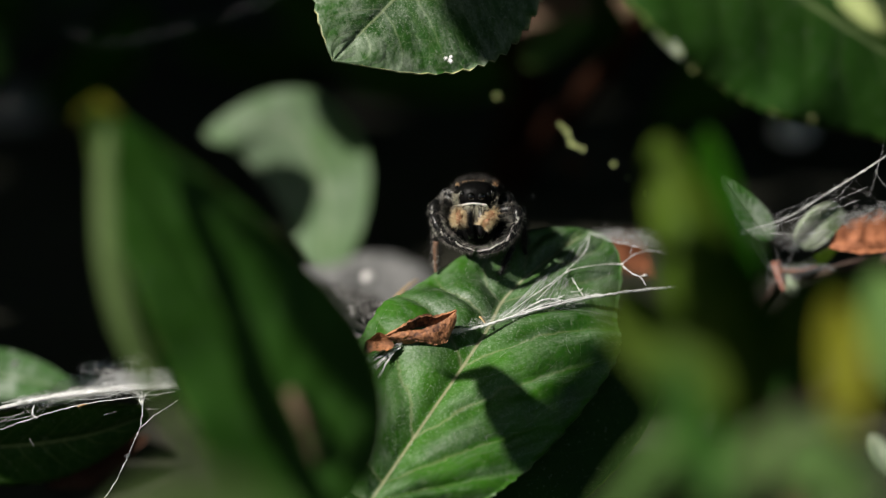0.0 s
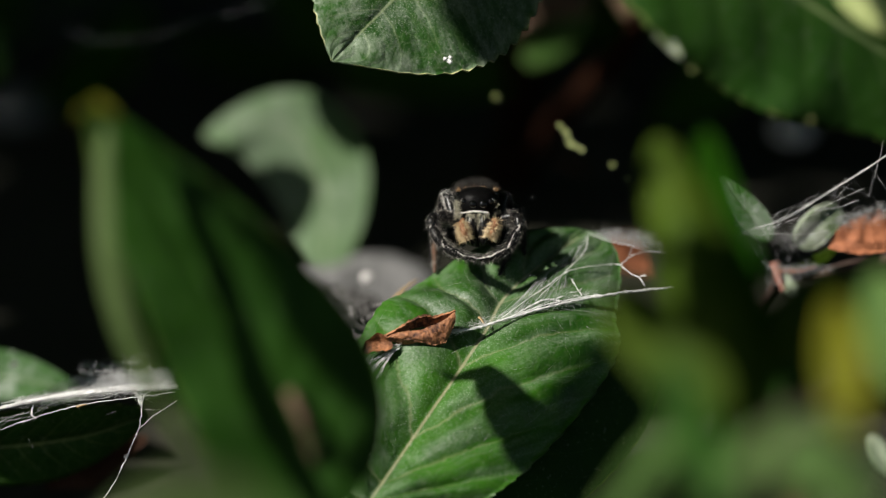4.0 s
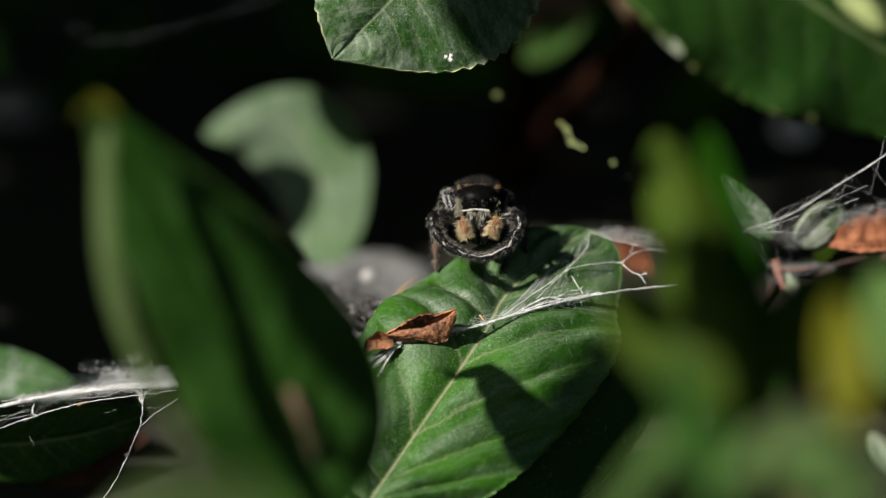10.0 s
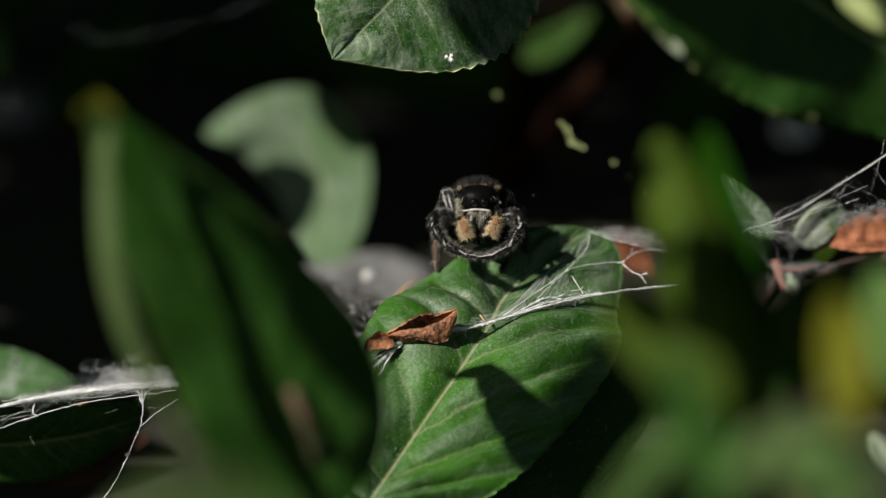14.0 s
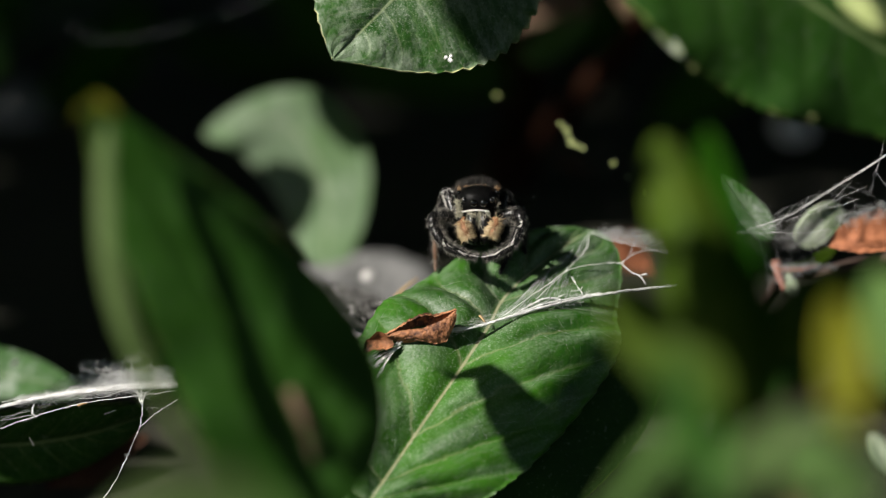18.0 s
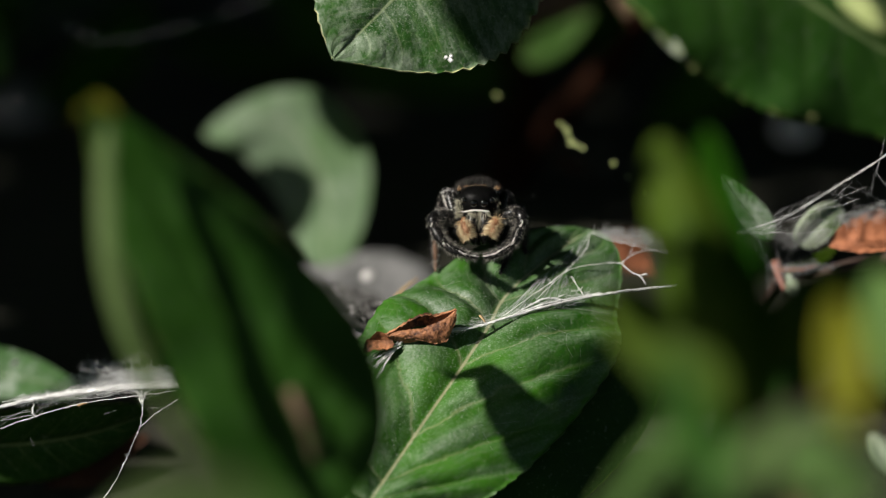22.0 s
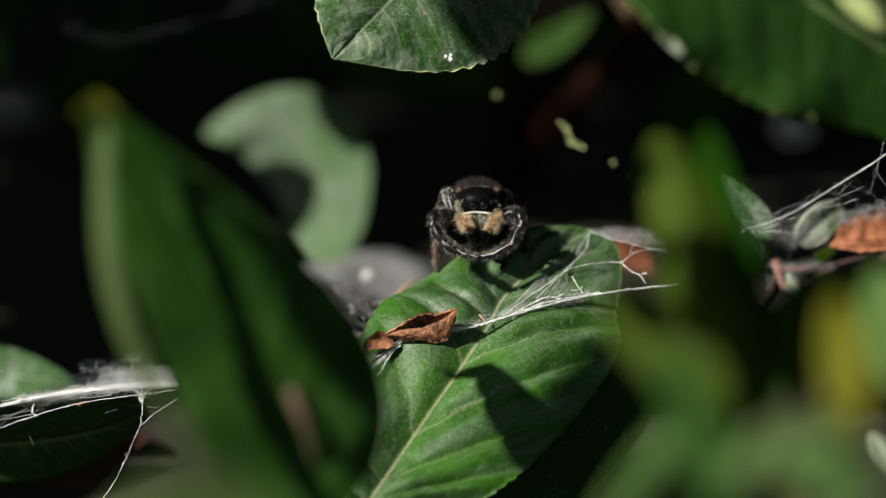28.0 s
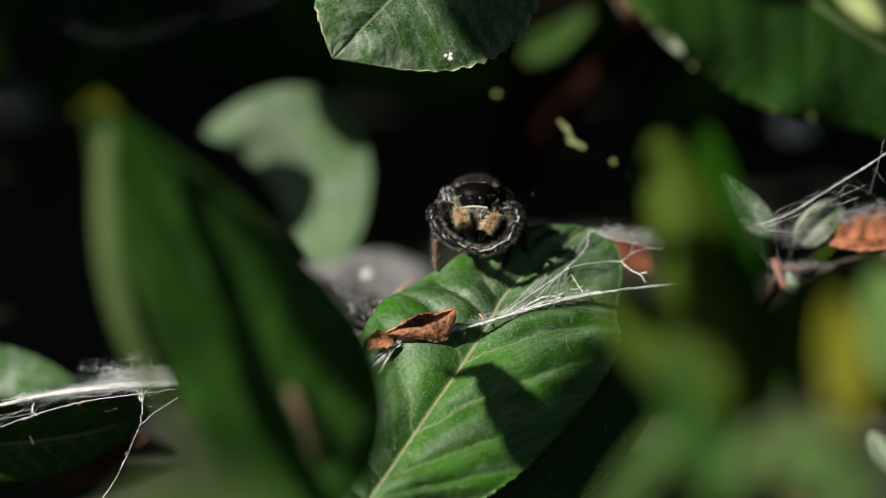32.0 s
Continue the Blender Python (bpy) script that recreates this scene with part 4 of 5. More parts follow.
thread(v, f, [(0.0, -5.3, 19.3), (3.5, -4.4, 19.7), (9.4, -2.0, 20.8), (14.9, 0.6, 21.3), (23.8, 2.2, 21.9)], 0.07, rnd, 0.7, 90, 0.19)
thread(v, f, [(0.3, -5.4, 19.35), (4.0, -4.4, 19.8), (9.4, -1.8, 21.0), (14.9, 0.8, 21.45)], 0.04, rnd, 1.2, 90, 0.09)
thread(v, f, [(0.1, -4.9, 19.6), (2.4, -4.8, 19.6), (6.2, -3.4, 20.3), (11.6, -0.2, 21.6)], 0.035, rnd, 1.4, 90)
thread(v, f, [(6.2, -3.4, 20.2), (8.2, -2.0, 21.0), (9.9, -1.2, 21.5), (11.2, -1.0, 21.2)], 0.04, rnd, 1.4, 50, 0.12)
for k in range(9):
    thread(v, f, [(-0.5 + rnd.uniform(-0.3, 0.3), -5.6 + 0.1 * k, 19.0 + 0.09 * k), (0.8, -5.1 + 0.03 * k, 19.35 + 0.03 * k), (2.6, -4.7, 19.6)], 0.03, rnd, 0.5, 20, 0.09)
web_part(web, "silk_band", v, f, SILK, "thick white silk band")
v, f = [], []
bundle(v, f, [(0.0, -5.3, 19.3), (3.5, -4.4, 19.7), (9.4, -2.0, 20.8), (14.9, 0.6, 21.3), (23.8, 2.2, 21.9)], 14, 0.013, 0.09, rnd, 50)
fuzz(v, f, (0.1, -5.5, 19.2), (13.8, -0.0, 21.3), (0.3, -4.8, 19.6), (13.8, 0.6, 21.7), 260, 0.006, rnd)
tagged(web_part(web, "band_fluff", v, f, SILK), kind="stuff")
v, f = [], []
thread(v, f, [(5.6, -3.3, 20.3), (9.5, 0.2, 22.1), (12.2, 2.8, 23.2), (15.8, 4.4, 23.4), (17.2, 4.7, 23.3)], 0.036, rnd, 1.0, 40)
thread(v, f, [(17.2, 4.7, 23.3), (18.3, 5.7, 23.9), (20.0, 6.4, 24.2), (22.2, 6.2, 24.1)], 0.036, rnd, 1.2, 20, 0.05)
thread(v, f, [(17.2, 4.7, 23.3), (18.1, 3.6, 22.7), (18.9, 3.1, 22.4), (19.4, 2.2, 21.9)], 0.05, rnd, 1.0, 18, 0.1)
thread(v, f, [(18.8, 3.2, 22.5), (19.6, 3.3, 22.6)], 0.036, rnd, 1.0, 8, 0.14)
thread(v, f, [(18.0, 5.7, 23.9), (18.4, 7.0, 24.4)], 0.019, rnd, 0.5, 8)
thread(v, f, [(14.3, 8.6, 25.4), (15.9, 7.8, 24.9), (18.4, 7.1, 24.5), (20.5, 6.4, 24.2), (22.1, 5.9, 23.9)], 0.03, rnd, 1.4, 30)
thread(v, f, [(14.2, 8.3, 25.3), (13.7, 5.6, 24.3), (11.7, 2.6, 23.1), (8.9, -1.2, 21.4)], 0.03, rnd, 1.0, 30)
thread(v, f, [(12.3, 2.0, 22.7), (12.8, 1.0, 22.1), (13.3, 0.2, 21.5)], 0.032, rnd, 1.6, 12)
thread(v, f, [(12.2, 0.2, 21.8), (13.0, 0.5, 21.8), (13.3, 0.9, 22.0)], 0.039, rnd, 1.5, 10)
web_part(web, "branching_threads", v, f)
v, f = [], []
for k in range(26):
    s = k / 25
    a = np.array((-3.7, -6.3, 18.7)) * (1 - s) + np.array((-4.9, -7.0, 17.7)) * s
    b = np.array((-7.2, -7.5, 17.4)) * (1 - s) + np.array((-5.9, -9.5, 16.2)) * s
    a, b = a + np.array([rnd.gauss(0, 0.12) for _ in range(3)]), b + np.array([rnd.gauss(0, 0.2) for _ in range(3)])
    thread(v, f, [a, (a + b) / 2 + np.array((0, 0, rnd.gauss(0.1, 0.12))), b], rnd.uniform(0.014, 0.036), rnd, 0.8, 18, 0.012)
web_part(web, "silk_fringe", v, f, SILK, "white silk fringe under the dead leaf")
v, f = [], []
sheet_threads(v, f, (5.1, -3.4, 20.3), (12.1, -0.7, 21.2), (7.8, -0.6, 21.8), (14.3, 8.7, 25.4), 60, 0.011, rnd, 0.2)
sheet_threads(v, f, (14.3, 8.8, 25.5), (16.2, 7.7, 24.8), (20.6, 8.5, 25.0), (22.7, 6.5, 24.2), 22, 0.01, rnd, 0.3)
fuzz(v, f, (14.6, 8.6, 25.3), (21.7, 7.6, 24.7), (15.2, 9.0, 25.8), (21.2, 9.2, 25.3), 160, 0.006, rnd)
tagged(web_part(web, "fine_threads", v, f, SILK_THIN), kind="stuff")

v, f = [], []
row = 45
skin = [np.array(q.co) / MM + np.array((0, 60, 0)) for q in big_leaf.data.vertices]
for _ in range(120):
    i, j = rnd.randint(70, 160), rnd.randint(2, 42)
    di, dj = rnd.choice((-1, 1)) * rnd.uniform(0.3, 2.2), rnd.gauss(0, 0.7)
    n = rnd.randint(5, 9)
    path = []
    for k in range(n):
        a, b = int(i + di * k), int(j + dj * k)
        if 0 <= a <= 168 and 0 <= b <= 44:
            path.append(skin[a * row + b] + np.array((0, -0.1, 0.13 + 0.05 * math.sin(k))))
    if len(path) > 4:
        tube(v, f, spline([path[0], path[len(path) // 2], path[-1]], 9), rnd.uniform(0.002, 0.0045), 4)
tagged(web_part(web, "clinging_threads", v, f, SILK_THIN, "fine silk clinging to the leaf"), kind="stuff")

# sheet web on the left
rnd = random.Random(12)
web = cobweb("dense white cobweb ledge over a leaf")
v, f = [], []
thread(v, f, [(-44.4, -2.1, 10.4), (-40.5, -2.8, 11.6), (-35.6, -3.5, 12.8), (-30.1, -4.4, 13.6), (-25.5, -5.3, 14.1)], 0.09, rnd, 1.3, 110, 0.11)
thread(v, f, [(-38.9, -2.7, 12.0), (-34.0, -3.5, 12.9), (-28.5, -4.4, 13.6), (-25.8, -5.3, 14.0)], 0.1, rnd, 1.5, 90, 0.04)
thread(v, f, [(-39.4, -11.4, 14.4), (-35.3, -11.2, 15.0), (-30.5, -12.0, 15.8), (-25.2, -12.0, 16.0)], 0.1, rnd, 1.6, 80, 0.07)
thread(v, f, [(-38.0, -10.3, 14.4), (-33.8, -10.2, 15.1), (-29.1, -10.0, 15.6), (-24.9, -10.0, 15.5)], 0.07, rnd, 1.8, 80, 0.05)
web_part(web, "silk_ledge", v, f, SILK, "thick white silk ledge")
v, f = [], []
bundle(v, f, [(-44.4, -2.1, 10.4), (-40.5, -2.8, 11.6), (-35.6, -3.6, 12.7), (-30.1, -4.4, 13.6), (-25.0, -5.3, 14.1)], 40, 0.016, 0.12, rnd)
fuzz(v, f, (-40.8, -2.8, 11.8), (-25.2, -5.2, 14.2), (-40.0, -2.7, 12.1), (-25.8, -5.1, 14.6), 600, 0.006, rnd)
fuzz(v, f, (-29.6, -4.4, 13.4), (-27.5, -4.4, 13.4), (-28.7, -4.6, 12.6), (-28.3, -4.6, 12.6), 50, 0.006, rnd)
tagged(web_part(web, "ledge_fluff", v, f, SILK), kind="stuff")
v, f = [], []
thread(v, f, [(-43.9, -2.7, 8.4), (-38.9, -3.2, 10.3), (-34.5, -3.8, 11.8), (-30.1, -4.6, 12.7), (-25.2, -5.4, 13.6)], 0.045, rnd, 1.2, 50, 0.04)
thread(v, f, [(-38.9, -2.8, 11.5), (-39.0, -3.1, 10.7), (-38.6, -3.2, 10.3)], 0.081, rnd, 1, 10)
thread(v, f, [(-28.5, -4.4, 13.4), (-28.4, -4.8, 11.9), (-28.6, -5.3, 10.1)], 0.1, rnd, 1.4, 30, 0.045)
thread(v, f, [(-28.6, -5.3, 10.1), (-29.4, -5.8, 8.3), (-29.8, -6.0, 7.4), (-30.9, -6.6, 5.2), (-32.3, -7.2, 3.1)], 0.045, rnd, 1.8, 60, 0.03)
thread(v, f, [(-28.6, -5.3, 10.0), (-27.2, -5.0, 11.2), (-25.0, -5.6, 12.8)], 0.043, rnd, 0.8, 20)
thread(v, f, [(-30.0, -4.4, 13.5), (-28.9, -4.5, 13.1), (-28.5, -4.8, 12.1)], 0.07, rnd, 0.8, 10)
thread(v, f, [(-29.3, -4.4, 13.5), (-28.6, -4.5, 12.9), (-28.4, -4.8, 11.9)], 0.09, rnd, 0.8, 10)
thread(v, f, [(-27.3, -4.4, 13.5), (-28.1, -4.5, 13.1), (-28.4, -4.8, 12.1)], 0.07, rnd, 0.8, 10)
thread(v, f, [(-43.9, -2.4, 9.3), (-38.9, -3.1, 10.5)], 0.015, rnd, 0.4, 8)
thread(v, f, [(-43.9, -2.3, 9.7), (-38.9, -3.0, 10.9)], 0.012, rnd, 0.4, 8)
thread(v, f, [(-34.5, -3.7, 12.3), (-32.4, -3.6, 12.4), (-29.9, -4.4, 13.4)], 0.03, rnd, 0.9, 16)
for a, b in ((-41.1, -10.9, 12.4), (-38.0, -10.6, 13.6)), ((-38.5, -10.3, 10.6), (-38.1, -10.5, 9.8)), ((-31.5, -9.8, 12.7), (-30.4, -9.7, 13.1)), ((-27.5, -10.6, 13.5), (-25.4, -10.6, 13.5)), ((-34.2, -11.3, 14.7), (-30.6, -11.2, 15.0)):
    thread(v, f, [a, b], 0.012, rnd, 0.8, 10)
web_part(web, "hanging_threads", v, f)
v, f = [], []
for k in range(5):
    h = rnd.uniform(-14, 12) * 0.05
    fuzz(v, f, np.array((-36.6, 1.5, 12.0)) + (0, 0, h), np.array((-26.2, -0.3, 13.2)) + (0, 0, h), np.array((-34.6, 2.7, 12.7)) + (0, 0, h), np.array((-26.9, 1.8, 13.2)) + (0, 0, h), 150, 0.014, rnd)
fuzz(v, f, (-35.5, 6.7, 12.2), (-31.9, 6.7, 12.5), (-35.2, 6.6, 12.0), (-31.7, 6.7, 12.2), 28, 0.018, rnd)
fuzz(v, f, (-41.1, -2.4, 11.4), (-25.6, -4.3, 13.8), (-39.5, 2.1, 10.8), (-26.5, 0.7, 13.2), 800, 0.007, rnd)
fuzz(v, f, (-35.9, -0.6, 12.2), (-26.5, -2.3, 13.4), (-33.5, 2.6, 12.4), (-28.4, 2.0, 13.5), 240, 0.008, rnd)
fuzz(v, f, (-35.4, 8.6, 11.9), (-31.4, 6.7, 12.4), (-35.2, 8.7, 12.2), (-30.0, 6.8, 12.9), 60, 0.008, rnd)
fuzz(v, f, (-30.6, 4.9, 13.4), (-29.6, 4.9, 13.4), (-30.5, 6.2, 13.9), (-29.6, 6.1, 13.7), 22, 0.012, rnd)
sheet_threads(v, f, (-40.5, -2.8, 11.7), (-25.8, -5.3, 13.9), (-38.4, 2.3, 11.3), (-26.8, 0.8, 13.4), 50, 0.012, rnd, 0.3)
sheet_threads(v, f, (-41.0, -2.8, 11.5), (-33.4, -3.5, 12.8), (-43.3, -2.6, 8.6), (-34.0, -3.8, 11.7), 12, 0.01, rnd, 0.3)
tagged(web_part(web, "fine_threads", v, f, SILK_THIN), kind="stuff")

# fan of threads on the right
rnd = random.Random(13)
web = cobweb("white cobweb fan strung over a young shoot")
v, f = [], []
thread(v, f, [(28.7, 6.2, 26.1), (32.9, 5.6, 27.6), (36.6, 5.2, 30.0), (40.3, 4.9, 32.6), (43.4, 4.4, 34.8)], 0.012, rnd, 1.6, 120, 0.034)
thread(v, f, [(29.2, 6.3, 26.2), (33.5, 5.7, 27.9), (37.2, 5.3, 30.4), (40.6, 4.9, 32.7), (42.4, 4.3, 34.3)], 0.01, rnd, 1.8, 120, 0.022)
thread(v, f, [(28.1, 6.2, 25.9), (31.9, 5.2, 26.2), (35.1, 5.2, 26.2), (37.3, 5.3, 26.6)], 0.011, rnd, 1.8, 30)
thread(v, f, [(31.3, 5.4, 26.6), (35.6, 4.8, 28.6), (38.8, 5.2, 30.0), (40.7, 5.4, 30.8)], 0.011, rnd, 1.8, 30)
thread(v, f, [(35.0, 4.8, 28.6), (37.7, 4.9, 28.9), (40.0, 5.1, 29.6)], 0.014, rnd, 2.1, 20)
thread(v, f, [(33.4, 4.5, 27.4), (36.6, 4.9, 28.8), (38.8, 5.4, 30.8), (39.2, 4.6, 31.6)], 0.007, rnd, 1.5, 20)
thread(v, f, [(41.5, 4.9, 32.6), (41.9, 5.2, 33.9), (42.3, 5.7, 35.7)], 0.014, rnd, 1.5, 16)
thread(v, f, [(41.4, 4.9, 32.6), (42.0, 4.6, 31.5), (43.0, 4.3, 30.5)], 0.011, rnd, 1.5, 12)
thread(v, f, [(34.5, 4.6, 27.9), (34.6, 4.4, 27.1)], 0.007, rnd, 0.9, 6)
bundle(v, f, [(28.7, 6.2, 26.0), (32.9, 5.6, 27.7), (36.6, 5.2, 30.1), (40.3, 4.9, 32.6), (43.4, 4.4, 34.8)], 7, 0.005, 0.1, rnd)
web_part(web, "main_threads", v, f)
v, f = [], []
sheet_threads(v, f, (29.2, 6.3, 26.2), (41.9, 5.1, 33.6), (30.2, 5.2, 26.1), (41.1, 6.2, 29.7), 18, 0.013, rnd, 0.25)
sheet_threads(v, f, (38.2, 8.3, 26.2), (44.7, 8.6, 27.2), (37.9, 6.6, 27.4), (44.4, 6.1, 29.5), 60, 0.011, rnd, 0.5)
fuzz(v, f, (37.9, 8.3, 26.1), (44.7, 8.5, 26.9), (38.6, 7.6, 27.4), (44.5, 7.2, 29.5), 160, 0.006, rnd)
fuzz(v, f, (27.7, 8.3, 26.1), (33.3, 8.9, 24.5), (26.5, 8.5, 30.7), (31.0, 8.8, 28.0), 240, 0.006, rnd)
fuzz(v, f, (33.3, 11.6, 22.9), (37.8, 11.8, 23.8), (33.7, 10.3, 25.9), (37.6, 10.4, 26.1), 200, 0.006, rnd)
sheet_threads(v, f, (28.5, 10.2, 25.6), (36.0, 8.2, 25.6), (31.8, 9.1, 21.3), (34.0, 8.8, 20.3), 7, 0.006, rnd, 0.5)
fuzz(v, f, (31.9, 11.2, 21.3), (36.4, 11.2, 21.3), (31.5, 11.6, 18.9), (38.7, 12.1, 21.1), 160, 0.007, rnd)
tagged(web_part(web, "fine_threads", v, f, SILK_THIN), kind="stuff")

# stray threads high on the left, far behind
rnd = random.Random(14)
web = cobweb("faint stray threads in the dark behind")
v, f = [], []
thread(v, f, [(-41.8, 64.3, 34.3), (-36.6, 62.0, 33.3), (-28.3, 60.5, 35.4), (-18.8, 57.3, 38.9)], 0.008, rnd, 0.6, 30)
thread(v, f, [(-22.5, 10.7, 46.5), (-19.7, 9.9, 47.4), (-14.3, 9.2, 48.8)], 0.003, rnd, 1.5, 20)
thread(v, f, [(8.5, 1.3, 31.0), (8.6, 1.3, 30.7)], 0.01, rnd, 0.5, 6)
tagged(web_part(web, "stray_threads", v, f, SILK_THIN), kind="stuff")


# ---- the spider: local axes x to its own right hand in view, y backwards, z up ----
spider = thing("jumping_spider", "small black hairy jumping spider with ochre palps and white face band", "spider", at=(3.3, 4.4, 23.2))
spider.rotation_euler = (radians(-15), 0, 0)
srnd = random.Random(77)


def joint_leg(name, joints, radii, label="", hair_mat=None, hair_n=360, hair_len=0.62, hair_r=0.013, pale=False, foot=None, thigh=None):
    """A leg of tapering segments with bristles; its origin is the hip."""
    hip = np.array(joints[0], float)
    pts = [np.array(j, float) - hip for j in joints]
    names = ["femur", "patella", "tibia", "metatarsus", "tarsus"]
    bend = spline(pts, 8 * (len(pts) - 1) + 1)
    leg = None
    hv, hf = [], []
    wv, wf = [], []
    for k in range(len(pts) - 1):
        a, b = pts[k], pts[k + 1]
        ra, rb = radii[k], radii[k + 1]
        n = 9
        path = bend[k * 8:k * 8 + 9]
        rad = [(ra + (rb - ra) * i / (n - 1)) * (0.82 + 0.3 * math.sin(math.pi * (0.08 + 0.86 * i / (n - 1)))) for i in range(n)]
        v, f = [], []
        tube(v, f, path, rad, 12)
        me = mesh_of(names[min(k, 4)], v, f, foot if foot and k > 2 else BLACK)
        if leg is None:
            leg = part(name, me, spider, label, at=hip)
        else:
            part(names[min(k, 4)], me, leg)
        t = unit(b - a)
        L = np.linalg.norm(b - a)
        roots, ways = [], []
        for _ in range(int(1.5 * hair_n * L / 6)):
            s = srnd.random()
            d = unit(np.cross(t, (srnd.gauss(0, 1), srnd.gauss(0, 1), srnd.gauss(0, 1))))
            roots.append(a + (b - a) * s + d * (ra + (rb - ra) * s) * 0.95)
            ways.append(d * 0.9 + t * 0.5)
        if thigh and k == 0:
            tv, tf = [], []
            hairs(tv, tf, roots * 3, ways * 3, hair_len * 0.8, hair_r * 1.1, srnd, 0.1, 0.3)
            part("thigh_fur", mesh_of("thigh_fur", tv, tf, thigh), leg, "pale grey thigh fur", kind="stuff")
        else:
            hairs(hv, hf, roots, ways, hair_len, hair_r, srnd, 0.1, 0.3)
        if pale and k >= 1:
            roots, ways = [], []
            face = unit(np.array((pale, -0.9, 0.5)))
            for _ in range(int((32 if pale < 0 else 52) * L)):
                s = srnd.random() ** 0.8
                d = face + np.array((srnd.gauss(0, 0.14), srnd.gauss(0, 0.14), srnd.gauss(0, 0.14)))
                d = unit(d - t * (d @ t))
                roots.append(a + (b - a) * s + d * (ra + (rb - ra) * s) * 0.97)
                ways.append(t + 0.12 * d)
            hairs(wv, wf, roots, ways, 0.3, 0.018, srnd, 0.0, 0.1)
    part("bristles", mesh_of("bristles", hv, hf, hair_mat or HAIR_GREY), leg, kind="stuff")
    if wv:
        part("pale_hair_line", mesh_of("pale_hair_line", wv, wf, HAIR_WHITE), leg, "line of whitish hair", kind="stuff")
    return leg


# head with its eyes, face band, jaws and palps; its origin is the waist
WAIST = np.array((0.0, 1.0, 6.0))
v, f = [], []
blob(v, f, np.array((0.05, -2.3, 6.15)) - WAIST, (2.05, 2.9, 1.55), None, 30, 18, 0.8)
head = part("head", mesh_of("head", v, f, HEAD_GLOSS), spider, "glossy black head", at=WAIST)


def head_part(name, v, f, mat, label="", kind="", at=None, parent=None):
    o = WAIST if at is None else np.array(at)
    me = mesh_of(name, [np.array(p) - o for p in v], f, mat)
    return part(name, me, parent or head, label, kind, None if at is None else np.array(at) - WAIST)


for x, z, y, r in ((-0.36, 5.95, -5.02, 0.4), (0.58, 5.95, -5.02, 0.4), (-1.2, 6.2, -4.75, 0.28), (1.3, 6.2, -4.75, 0.28), (-1.75, 6.95, -3.6, 0.22), (1.85, 6.95, -3.6, 0.22)):
    v, f = [], []
    blob(v, f, (x, y, z), (r, r * 0.8, r), None, 20, 14)
    head_part("eye", v, f, EYE_GLOSS)

# pale scales round the eyes
v, f = [], []
roots, ways = [], []
for x, z, y, r in ((-0.36, 5.95, -5.02, 0.4), (0.58, 5.95, -5.02, 0.4), (-1.2, 6.2, -4.75, 0.28), (1.3, 6.2, -4.75, 0.28)):
    for _ in range(40):
        w = srnd.uniform(0.2, 3.3)
        roots.append((x + math.cos(w) * r * 1.08, y + 0.12, z + math.sin(w) * r * 1.08))
        ways.append((math.cos(w) * 0.5, -0.7, math.sin(w) * 0.5))
hairs(v, f, roots, ways, 0.1, 0.014, srnd, 0.0, 0.4)
head_part("eye_scales", v, f, HAIR_PALE, "pale scales round the eyes", "stuff")

# fur on crown and cheeks
v, f = [], []
roots, ways = [], []
for _ in range(2600):
    th, ph = srnd.uniform(0, math.pi), srnd.uniform(0.05, 1.25)
    d = np.array((math.cos(th) * math.sin(ph) * (1 if srnd.random() < 0.5 else -1), -math.sin(th) * math.sin(ph) * srnd.choice((-1, -1, 0.25)), math.cos(ph)))
    roots.append(np.array((0.05, -2.3, 6.15)) + np.sign(d) * np.abs(d) ** 0.8 * np.array((2.05, 2.9, 1.55)))
    ways.append(d + np.array((0, 0.4, 0.35)))
hairs(v, f, roots, ways, 0.95, 0.016, srnd, 0.0, 0.3)
head_part("crown_fur", v, f, HAIR_DARK, "black fur", "stuff")
v, f = [], []
roots, ways = [], []
for _ in range(170):
    x = srnd.uniform(-1.25, 0.85)
    roots.append((x, -2.85 + srnd.gauss(0, 0.22), 7.5 - 0.06 * x * x))
    ways.append((srnd.gauss(0, 0.4), -0.9, 0.5))
for _ in range(70):
    roots.append((1.75 + srnd.gauss(0, 0.12), -2.8, 7.2 + srnd.gauss(0, 0.12)))
    ways.append((0.3, -0.6, 0.6))
    roots.append((-1.7 + srnd.gauss(0, 0.1), -2.9, 7.15 + srnd.gauss(0, 0.1)))
    ways.append((-0.3, -0.6, 0.6))
hairs(v, f, roots, ways, 0.42, 0.018, srnd, 0.0, 0.25)
head_part("brow_fur", v, f, HAIR_ORANGE, "orange brow fur", "stuff")
v, f = [], []
roots, ways = [], []
for sx in (-1, 1):
    for _ in range(330 if sx < 0 else 50):
        roots.append((0.05 + sx * srnd.uniform(1.35, 2.0), srnd.uniform(-4.6, -3.0), srnd.uniform(4.6, 6.3)))
        ways.append((sx * 0.9, -0.7, 0.1))
hairs(v, f, roots, ways, 0.5, 0.018, srnd, 0.2, 0.35)
head_part("cheek_fur", v, f, HAIR_OLIVE, "olive grey cheek fur", "stuff")
v, f = [], []
roots, ways = [], []
for _ in range(300):
    x = srnd.uniform(-1.4, 1.1)
    roots.append((x, -4.95 + 0.12 * x * x + srnd.gauss(0, 0.04), 5.3 - 0.1 * (x + 0.1) ** 2 + srnd.gauss(0, 0.035)))
    ways.append((srnd.gauss(0, 0.9), -0.5, -0.25))
hairs(v, f, roots, ways, 0.26, 0.024, srnd, 0.0, 0.1)
head_part("face_band", v, f, HAIR_WHITE, "white hair band below the eyes", "stuff")

